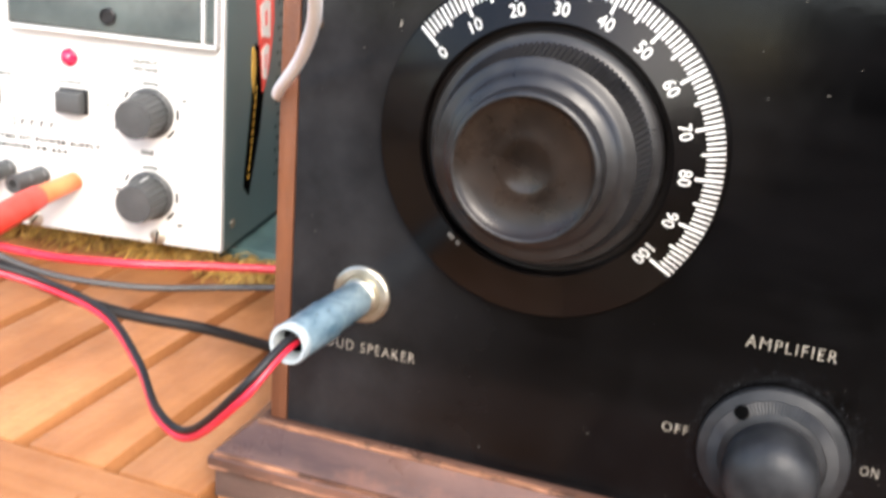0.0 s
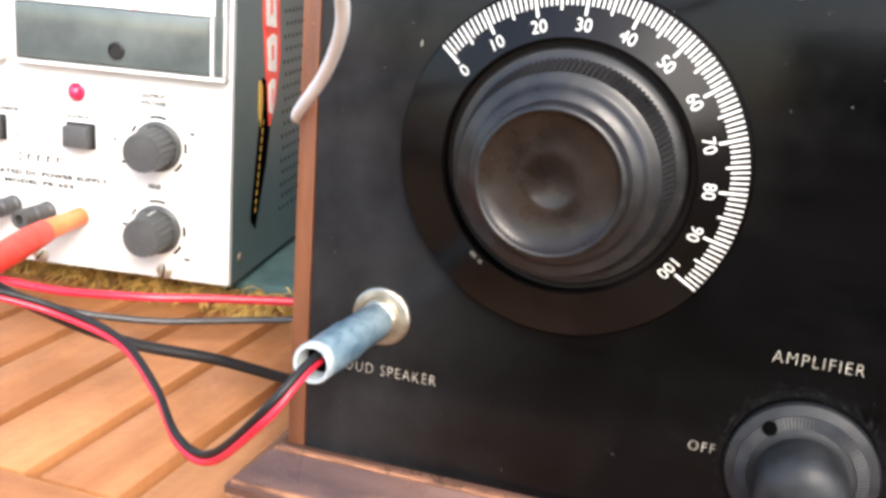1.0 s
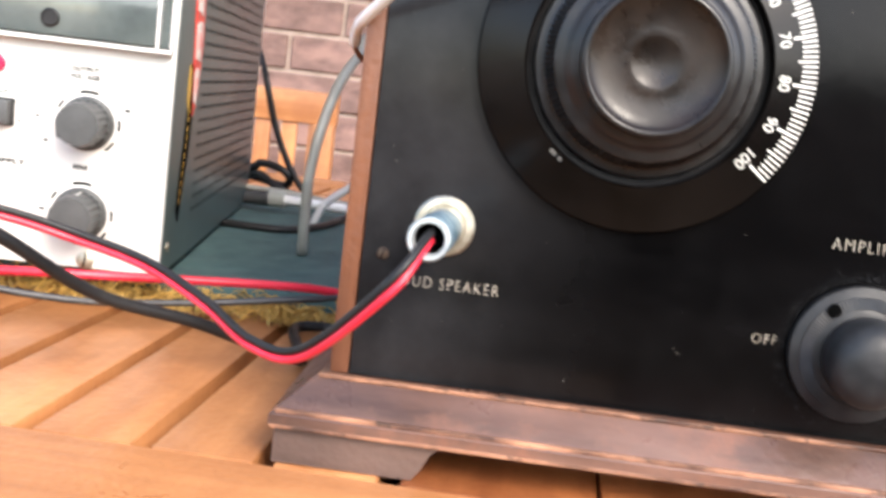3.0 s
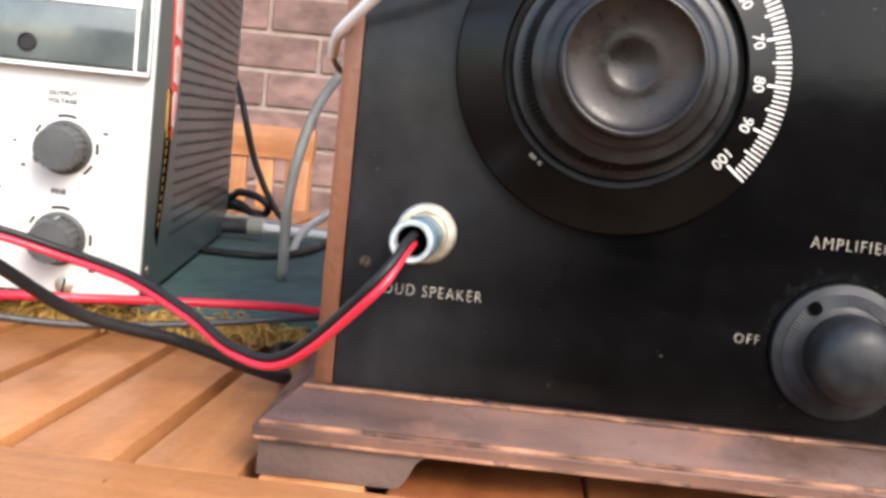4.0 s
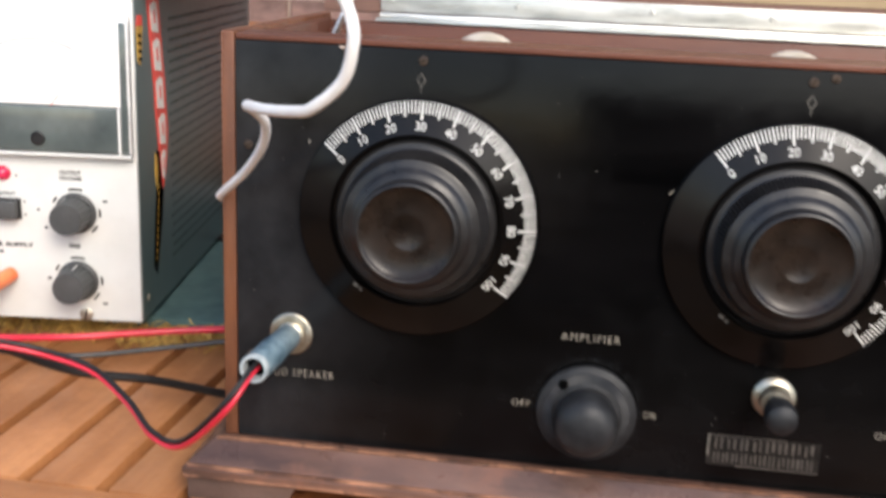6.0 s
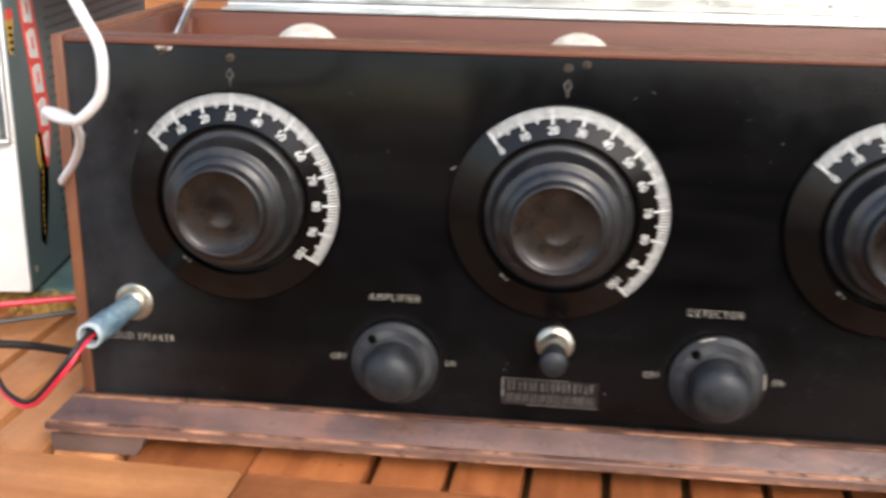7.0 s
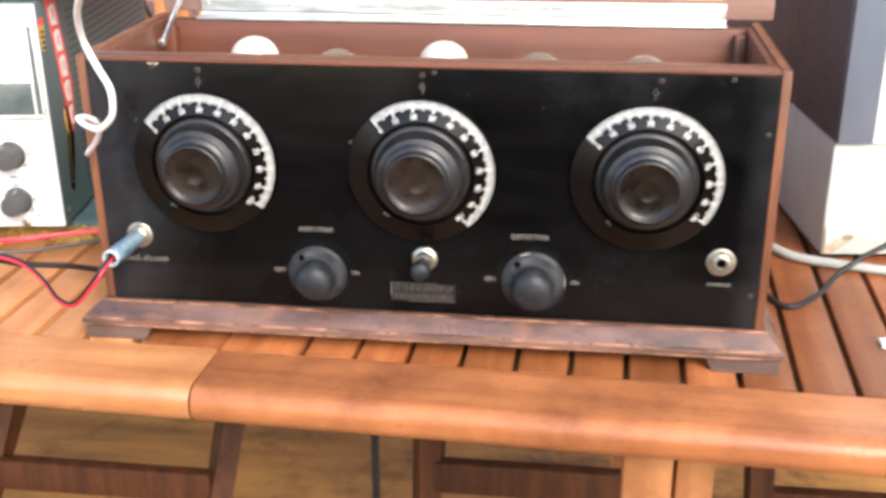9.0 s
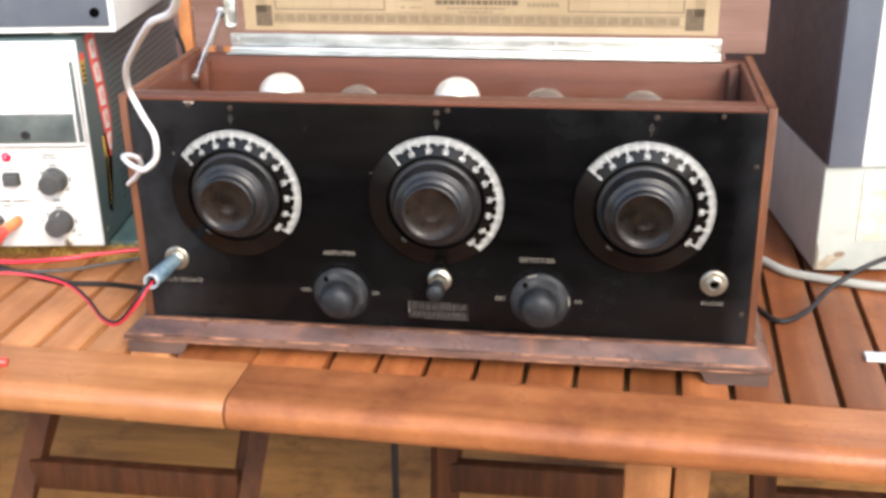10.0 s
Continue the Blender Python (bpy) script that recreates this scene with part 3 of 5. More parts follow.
def pointer(cx, cz):
    """The engraved diamond above a dial, with a stroke below, and the screw over it."""
    bm = bmesh.new()
    w, h, s = 0.0019, 0.0031, 0.00035
    outer, inner = [(0, h), (w, 0), (0, -h), (-w, 0)], [(0, h - 2.2 * s), (w - 1.5 * s, 0), (0, -h + 2.2 * s), (-w + 1.5 * s, 0)]
    o = [bm.verts.new((cx + x, -0.0003, cz + z)) for x, z in outer]
    i = [bm.verts.new((cx + x, -0.0003, cz + z)) for x, z in inner]
    for k in range(4):
        bm.faces.new((o[k], o[(k + 1) % 4], i[(k + 1) % 4], i[k]))
    bm.faces.new([bm.verts.new((cx + x, -0.0003, cz + z)) for x, z in ((-s * 0.6, -h), (s * 0.6, -h), (s * 0.6, -h - 0.0022), (-s * 0.6, -h - 0.0022))])
    part("pointer_mark", bm, M_logo, radio, smooth=0)


for cx in (0.0780, 0.2302, 0.3802):
    pointer(cx, 0.1908)


def screw(x, z, r=0.0022, parent=radio, y=0.0, slot=30, material=None):
    bm = lathe([(r, 0.0), (r, 0.0004), (r * 0.8, 0.0009), (0.0, 0.0011)], 20)
    ob = part("screw", bm, material or M_nickel, parent)
    ob.location = (x, y, z)
    c, s = math.cos(radians(slot)), math.sin(radians(slot))
    bm = bmesh.new()
    bm.faces.new([bm.verts.new((a * c - b * s, -0.00125, a * s + b * c)) for a, b in ((-r * 0.85, -r * 0.12), (r * 0.85, -r * 0.12), (r * 0.85, r * 0.12), (-r * 0.85, r * 0.12))])
    part("screw_slot", bm, M_hole, ob, smooth=0)
    return ob


for i, x in enumerate((0.0785, 0.2300, 0.3835)):
    screw(x, 0.1985, 0.0020, slot=20 + 47 * i, material=M_dullscrew)
for i, (x, z) in enumerate(((0.047, 0.2004), (0.238, 0.2004), (0.428, 0.2004), (0.0055, 0.160), (0.4525, 0.165), (0.452, 0.052), (0.0065, 0.067))):
    screw(x, z, 0.0019, slot=71 * i, material=M_dullscrew)


def rheostat(cx, cz, r, lit):
    """A small round knob on a knurled flange."""
    slope = lambda q: 0.0036 + (1.0 - q) * r * 0.36
    f = [(r * 0.97, 0.0003), (r, 0.0010), (r * 1.005, 0.0026), (r * 0.985, 0.0036), (r * 0.90, slope(0.90)), (r * 0.66, slope(0.66)), (r * 0.60, slope(0.60)), (0.0, slope(0.60))]
    k = part("control_knob", lathe(f, 150, knurl=(1, 2, 0.0003)), M_knob, radio, "dusty black round control knob")
    k.location = (cx, 0, cz)
    top = [(r * 0.57, slope(0.6) - 0.0004), (r * 0.60, slope(0.6) + 0.0010), (r * 0.625, 0.0130), (r * 0.62, 0.0170), (r * 0.57, 0.0202), (r * 0.46, 0.0226), (r * 0.28, 0.0239), (0.0, 0.0243)]
    part("grip", lathe(top, 64), M_knob, k, smooth=60)
    ribs = [(r * 0.86, slope(0.86) - 0.0004), (r * 0.855, slope(0.855) + 0.0005), (r * 0.70, slope(0.70) + 0.0005), (r * 0.695, slope(0.695) - 0.0004)]
    part("knurled_band", lathe(ribs, 220, knurl=(1, 2, 0.0002), axial=True), M_knob, k)
    a, q = radians(128), 0.79
    bm = lathe([(0.0021, 0.0), (0.0019, 0.0001), (0.0, 0.0001)], 20)
    h = part("pointer_hole", bm, M_hole, k)
    tip = Matrix.Rotation(math.atan(0.36), 4, "Z")
    h.matrix_local = Matrix.Translation((0, -slope(q) - 0.0010, 0)) @ Matrix.Rotation(-a, 4, "Y") @ Matrix.Translation((r * q, 0, 0)) @ tip
    if lit:
        # pale arcs painted on as specular glints of the flange edge
        for a0, a1 in ((-6, 14), (96, 116)):
            part("index_or_glint", disc_ring(r * 0.955, r * 0.985, 12, -0.0043, a0, a1), M_engrave, k, smooth=0)


rheostat(0.1540, 0.0550, 0.0212, False)
rheostat(0.3056, 0.0565, 0.0222, True)


def pull_switch():
    s = part("switch", lathe([(0.0088, 0.0), (0.0090, 0.0012), (0.0082, 0.0022), (0.0066, 0.0030), (0.0060, 0.0080), (0.0, 0.0080)], 40), M_nickel, radio, "tarnished nickel push-pull switch")
    s.location = (0.2300, 0, 0.0690)
    part("plunger", lathe([(0.0040, 0.0078), (0.0042, 0.0150), (0.0062, 0.0158), (0.0066, 0.0200), (0.0060, 0.0250), (0.0040, 0.0265), (0.0, 0.0268)], 40), M_knob, s, "black plunger")


pull_switch()


def jack(x, z, r):
    j = part("jack_socket", lathe([(r, 0.0), (r, 0.0010), (r * 0.93, 0.0016), (r * 0.72, 0.0018), (r * 0.68, 0.0014), (0.0, 0.0014)], 48), M_nickel, radio, "tarnished round jack socket")
    j.location = (x, 0, z)
    part("nut", lathe([(r * 0.62, 0.0013), (r * 0.62, 0.0034), (r * 0.52, 0.0042), (0.0036, 0.0042), (0.0032, 0.0036), (0.0032, 0.0014)], 6 if r > 0.01 else 40), M_nickel, j, smooth=25)
    part("bore", lathe([(0.0033, 0.0020), (0.0, 0.0020)], 24), M_hole, j)


jack(0.0245, 0.0778, 0.0094)
jack(0.4307, 0.0760, 0.0097)


def lettering(text, x0, x1, z, h, material=None):
    part("lettering", shifted(letters(text, width=x1 - x0, height=h, bold=-0.019, space=1.22), (x0 + x1) / 2, -0.0003, z), material or M_engrave, radio, smooth=0)


lettering("LOUD SPEAKER", 0.0105, 0.0436, 0.0597, 0.0034)
lettering("AMPLIFIER", 0.1414, 0.1658, 0.0876, 0.0034)
lettering("DETECTOR", 0.2904, 0.3155, 0.0884, 0.0034)
lettering("OFF", 0.1222, 0.1298, 0.0558, 0.0030)
lettering("ON", 0.1780, 0.1828, 0.0556, 0.0030)
lettering("OFF", 0.2720, 0.2796, 0.0562, 0.0030)
lettering("ON", 0.3312, 0.3362, 0.0560, 0.0030)
lettering("PHONE", 0.4232, 0.4385, 0.0595, 0.0027)


def maker_plate():
    """The maker's mark: two rows of plain rubbed bars inside a thin worn outline."""
    rng = random.Random(4)

    def quad(x0, x1, z0, z1, material=M_mark, out=0.0003):
        bm = bmesh.new()
        bm.faces.new([bm.verts.new(c) for c in ((x0, -out, z0), (x1, -out, z0), (x1, -out, z1), (x0, -out, z1))])
        part("maker_mark", bm, material, radio, "faded gilt bar of the maker's mark", smooth=0)

    x0, x1, z0, z1 = 0.2056, 0.2516, 0.0362, 0.0502
    quad(x0, x1, z0, z1, M_rub, 0.00015)
    quad(x0, x0 + 0.0010, z0 + 0.004, z1, M_logo)
    quad(x0 + 0.0011, x1 - 0.014, z1 - 0.0006, z1)
    quad(x0 + 0.012, x1, z0, z0 + 0.0006)
    for za, zb, n in ((0.0438, 0.0490, 8), (0.0375, 0.0425, 11)):
        w = (x1 - x0 - 0.004) / n
        for i in range(n):
            x = x0 + 0.0024 + w * i
            quad(x + w * 0.10, x + w * rng.uniform(0.28, 0.36), za, zb - rng.uniform(0, 0.0006))
            quad(x + w * rng.uniform(0.50, 0.58), x + w * rng.uniform(0.72, 0.80), za + rng.uniform(0, 0.0008), zb)


maker_plate()
for x, w in ((0.0465, 0.0030), (0.0500, 0.0018)):
    part("edge_chip", plate([(x - w, 0.2026), (x, 0.2008), (x + w, 0.2022), (x + w * 0.8, PT - 0.0002), (x - w * 0.7, PT - 0.0002)], -0.0003, 0.0004), M_chip, radio, "pale chip on the panel's edge", smooth=0)


def lid():
    y = 0.2075
    l = part("lid", box(-0.0275, 0.4780, y, y + 0.017, 0.2070, 0.405, 0.002), M_lid, radio, "raised mahogany lid with a paper label")
    l.matrix_local = Matrix.Translation((0.2330, 0.1620, 0.2085)) @ Matrix.Scale(0.948, 4) @ Matrix.Translation((-0.22375, -0.2075, -0.2085))
    part("hinge_strip", box(0.007, 0.4405, y - 0.0022, y - 0.0002, 0.2085, 0.2195, 0.0003), M_steel, l, "bright metal piano hinge")
    bm = bmesh.new()
    bm = box(0.007, 0.4405, y - 0.0175, y - 0.0022, 0.2036, 0.2052, 0.0003, bm=bm)
    part("hinge_leaf", bm, M_steel, l)
    part("hinge_pin", tube([(0.007, y - 0.003, 0.2062), (0.2, y - 0.003, 0.2062), (0.4405, y - 0.003, 0.2062)], 0.0017, 10, 2), M_steel, l)
    for x in (0.013, 0.085, 0.16, 0.225, 0.30, 0.37, 0.434):
        s = screw(x, 0.2145, 0.0018, l, y - 0.0022, slot=x * 700, material=M_steel)
    part("paper_label", box(0.021, 0.437, y - 0.0006, y - 0.0001, 0.2225, 0.385), M_paper, l, "yellowed printed paper label", smooth=0)
    yp = y - 0.0009

    def quads(rects, material, name="print"):
        bm = bmesh.new()
        for i, (x0, x1, z0, z1) in enumerate(rects):
            bm.faces.new([bm.verts.new(c) for c in ((x0, yp, z0), (x1, yp, z0), (x1, yp, z1), (x0, yp, z1))])
            if len(rects) < 40 or i == len(rects) - 1:
                part(name, bm, material, l, smooth=0)
                bm = bmesh.new()
        bm.free()

    # the printed border, its corner blocks and the boxes above it
    quads([(0.0485 + 0.0102 * i, 0.0580 + 0.0102 * i, 0.2305, 0.2375) for i in range(35)], M_printpale, "border_band")
    quads([(0.0480, 0.4085, 0.2292, 0.2296), (0.0480, 0.4085, 0.2384, 0.2388)], M_print, "border_line")
    quads([(0.0320, 0.0470, 0.2265, 0.2450), (0.4095, 0.4250, 0.2265, 0.2450)], M_print, "corner_block")
    quads([(0.034 + 0.0022 * i, 0.0350 + 0.0022 * i, 0.238, 0.38) for i in range(4)] + [(0.4172 + 0.0022 * i, 0.4182 + 0.0022 * i, 0.238, 0.38) for i in range(4)], M_printpale, "border_line")
    for x0, x1 in ((0.050, 0.150), (0.310, 0.408)):
        quads([(x0, x1, 0.2412, 0.2422), (x0, x0 + 0.001, 0.2422, 0.30), (x1 - 0.001, x1, 0.2422, 0.30), (x0, x1, 0.30, 0.301)], M_print, "table_frame")
        quads([(x0 + 0.004, x1 - 0.004, 0.2440 + 0.0062 * i, 0.2443 + 0.0062 * i) for i in range(9)] + [(x0 + 0.017 * k, x0 + 0.017 * k + 0.0003, 0.2432, 0.295) for k in (1, 3, 4, 5)], M_printpale, "table_lines")
    quads([(0.160, 0.186, 0.2400, 0.2403), (0.160, 0.1603, 0.2403, 0.262), (0.1857, 0.186, 0.2403, 0.262), (0.164, 0.168, 0.2432, 0.2450), (0.172, 0.183, 0.2435, 0.2448), (0.164, 0.183, 0.2500, 0.2510)], M_printpale, "print")
    rng = random.Random(9)
    rows = []
    for z, a, b, h in ((0.2402, 0.215, 0.245, 0.0009), (0.2432, 0.205, 0.256, 0.0010), (0.2468, 0.195, 0.268, 0.0042), (0.2540, 0.195, 0.268, 0.0016)):
        x = a
        while x < b:
            w = rng.uniform(0.002, 0.006)
            rows.append((x, min(x + w, b), z, z + h))
            x += w + 0.0009
    quads(rows, M_print, "print")
    quads([(0.275 + 0.004 * i, 0.2782 + 0.004 * i, 0.2452, 0.2490) for i in range(7)], M_printpale, "print")
    # the lid stay
    st = part("stay_plate", box(0.004, 0.0145, y - 0.0020, y - 0.0002, 0.2255, 0.2560, 0.0045), M_steel, l, "bright nickel stay plate")
    for z in (0.2295, 0.2405, 0.2515):
        screw(0.0092, z, 0.0016, l, y - 0.0020, slot=z * 9000, material=M_steel)
    a, b = Vector((0.0085, 0.1175, 0.1905)), Vector((0.0215, 0.1575, 0.2385))
    across = (b - a).cross(Vector((1, 0, 0))).normalized() * 0.0026
    bm = bmesh.new()
    ring = lambda p: [bm.verts.new(p + across * u + Vector((w, 0, 0))) for u, w in ((-1, 0), (1, 0), (1, 0.0014), (-1, 0.0014))]
    r0, r1 = ring(a), ring(b)
    for k in range(4):
        bm.faces.new((r0[k], r0[(k + 1) % 4], r1[(k + 1) % 4], r1[k]))
    bm.faces.new(r0[::-1])
    bm.faces.new(r1)
    part("lid_stay", bm, M_steel, radio, "bright flat metal lid stay", smooth=0)
    for p in (a, b):
        part("stay_pivot", lathe([(0.0030, -0.002), (0.0032, 0.001), (0.0, 0.0018)], 16, at=tuple(p)), M_steel, radio)


lid()


def valve(x, y, top, silver):
    v = part("valve", lathe([(0.0165, 0), (0.0172, 0.002), (0.0172, 0.022), (0.0150, 0.026)], 32), M_brass, radio, "glass radio valve with silvered top" if silver else "clear glass radio valve")
    prof = [(0.0150, 0.026), (0.0165, 0.034), (0.0180, 0.046), (0.0180, 0.062)]
    n = len(prof)
    for k in range(1, 9):
        a = radians(90 * k / 8)
        prof.append((0.0180 * math.cos(a) if k < 8 else 0.0, 0.062 + 0.0165 * math.sin(a)))
    part("bulb", lathe(prof, 40), M_getter if silver else M_glass, v, smooth=60)
    inner = [(0.006, 0.026), (0.009, 0.034), (0.009, 0.060), (0.0, 0.062)]
    part("plate", lathe(inner, 20), M_dgrey, v)
    v.matrix_local = Matrix.Translation((x, y, top - 0.0785)) @ Matrix.Rotation(radians(-90), 4, "X")


for x, y, top, silver in ((0.0950, 0.0757, 0.2058, True), (0.1585, 0.0663, 0.1998, False), (0.2340, 0.0780, 0.2045, True), (0.3026, 0.0702, 0.1992, False), (0.3750, 0.0686, 0.1990, False)):
    valve(x, y, top, silver)


# ---- the plug, the mat and the cords ----
PLUG = Matrix.Translation((0.0245, -0.0042, 0.0778)) @ Matrix.Rotation(radians(-1.3), 4, "Z") @ Matrix.Rotation(radians(-2.6), 4, "X")
plug = thing("speaker_plug", "blue-grey phone plug with red and black speaker cord", "plug", at=PLUG)
part("sleeve", lathe([(0.0026, 0.0), (0.0052, 0.0006), (0.0057, 0.0020), (0.0057, 0.0215), (0.0061, 0.0232), (0.0060, 0.0260), (0.0058, 0.0430)], 48), M_sleeve, plug, "scuffed blue plug sleeve")
part("rim", lathe([(0.0058, 0.0430), (0.0059, 0.0452), (0.0054, 0.0462), (0.0045, 0.0460), (0.0042, 0.0446), (0.0041, 0.0380), (0.0, 0.0380)], 48), M_sleeve_rim, plug, "pale worn rim")
part("bore", lathe([(0.0041, 0.0), (0.0039, 0.0001), (0.0, 0.0001)], 24, at=(0, -0.0400, 0)), M_hole, plug)
TWIN = [(0.0237, -0.0360, 0.0797), (0.0231, -0.0530, 0.0793), (0.0155, -0.0625, 0.0675), (-0.0063, -0.0511, 0.0454), (-0.0228, -0.0419, 0.0437), (-0.0409, -0.0248, 0.0491), (-0.0642, -0.0092, 0.0554), (-0.0878, -0.0083, 0.0611), (-0.1084, -0.0166, 0.0670), (-0.1391, -0.0294, 0.0721), (-0.1976, -0.0460, 0.0889), (-0.2921, -0.0644, 0.1245)]
TWIN = [PLUG.inverted() @ Vector(p) for p in TWIN]
part("red_cord", tube(TWIN, 0.00118, 12, 14, offset=(0.0, -0.00105)), M_red, plug, "glossy red cord")
part("black_cord", tube(TWIN, 0.00118, 12, 14, offset=(0.0, 0.00120)), M_black, plug, "black cord")


def cord(name, label, ctrl, radius, material, segs=12):
    return tagged(part(name, tube(ctrl, radius, segs), material), label, "cable")


cord("red_cable", "glossy red test lead across the mat edge", [(0.0593, 0.1947, 0.0030), (0.0221, 0.1912, 0.0080), (-0.0087, 0.1634, 0.0180), (-0.0414, 0.1459, 0.0238), (-0.0931, 0.1230, 0.0248), (-0.1351, 0.1007, 0.0257), (-0.1873, 0.0920, 0.0254), (-0.2627, 0.0695, 0.0428), (-0.3508, 0.0460, 0.0743)], 0.0020, M_red)
cord("grey_cable", "thin dark grey lead across the table", [(0.0595, 0.1988, 0.0030), (0.0224, 0.1955, 0.0060), (-0.0088, 0.1616, 0.0205), (-0.0414, 0.1399, 0.0197), (-0.0891, 0.1250, 0.0146), (-0.1338, 0.1003, 0.0150), (-0.1766, 0.0804, 0.0248), (-0.2280, 0.0653, 0.0550), (-0.3111, 0.0460, 0.0839)], 0.0016, M_grey)
cord("black_cable", "thick black lead curling under the radio's edge", [(0.0408, 0.2125, 0.0030), (-0.0039, 0.1988, 0.0030), (-0.0151, 0.1825, 0.0030), (-0.0219, 0.1609, 0.0030), (-0.0360, 0.1566, 0.0045), (-0.0458, 0.1497, 0.0040), (-0.0405, 0.1267, 0.0030), (-0.0330, 0.1043, 0.0030), (-0.0332, 0.0936, 0.0045), (-0.0427, 0.0854, 0.0085), (-0.0680, 0.0634, 0.0216), (-0.0976, 0.0397, 0.0327), (-0.1206, 0.0107, 0.0546), (-0.1527, -0.0092, 0.0757), (-0.2452, -0.0460, 0.1056)], 0.0024, M_black)
wire = cord("white_aerial_wire", "white insulated aerial wire looped by the panel", [(0.2200, -0.4324, 1.2000), (0.2130, -0.4186, 0.5591), (0.1985, -0.3726, 0.3983), (0.1711, -0.3054, 0.3325), (0.1401, -0.2650, 0.3128), (0.0990, -0.1960, 0.2840), (0.0800, -0.1660, 0.2672), (0.0700, -0.1440, 0.2500), (0.0725, -0.1420, 0.2400), (0.0790, -0.1460, 0.2310), (0.0825, -0.1460, 0.2240), (0.0835, -0.1460, 0.2165), (0.0795, -0.1410, 0.2055), (0.0690, -0.1340, 0.1965), (0.0610, -0.1260, 0.1940), (0.0470, -0.1090, 0.1915), (0.0359, -0.0923, 0.1900), (0.0335, -0.0770, 0.1860), (0.0335, -0.0656, 0.1800), (0.0273, -0.0494, 0.1690), (0.0132, -0.0272, 0.1540), (-0.0057, -0.0024, 0.1384), (-0.0105, 0.0110, 0.1342), (-0.0122, 0.0200, 0.1308)], 0.0018, M_white)
part("bare_end", tube([(-0.0120, 0.0190, 0.1312), (-0.0124, 0.0240, 0.1288), (-0.0112, 0.0300, 0.1262), (-0.0086, 0.0345, 0.1240)], 0.0009, 10), M_copper, wire, "bare twisted copper end")


def fibre_mat():
    m = thing("coir_mat", "dark green cloth-topped mat with straw fringe on the table", "mat", at=Matrix.Translation((-0.026, 0.176, 0)))
    part("top", box(-0.50, 0.0, 0.0, 0.38, 0.0065, 0.0145, 0.002), M_felt, m, "dark green cloth top")
    part("backing", box(-0.498, -0.003, 0.004, 0.378, 0.0004, 0.0063, 0.001), M_straw, m)
    rng = random.Random(11)
    bm = bmesh.new()
    for i in range(3200):
        x = -0.48 + 0.482 * rng.random()
        clump = 0.55 + 0.45 * math.sin(x * 90) * math.sin(x * 37 + 1)
        if rng.random() > 0.35 + 0.65 * clump:
            continue
        y, z = rng.uniform(-0.002, 0.006), rng.uniform(0.002, 0.0105)
        ln = rng.uniform(0.009, 0.027) * (0.6 + 0.5 * clump)
        dx, dy = rng.uniform(-0.012, 0.012), -ln * rng.uniform(0.5, 1.0)
        z2 = max(0.0012, z + rng.uniform(-0.012, 0.004))
        tube([(x, y, z), (x + dx * 0.5, y + dy * 0.6, (z + z2) / 2 + rng.uniform(0, 0.004)), (x + dx, y + dy, z2)], rng.uniform(0.0002, 0.00042), 3, 2, bm=bm)
    tagged(part("fringe", bm, M_straw, m, "frayed golden straw fringe"), kind="stuff")


fibre_mat()


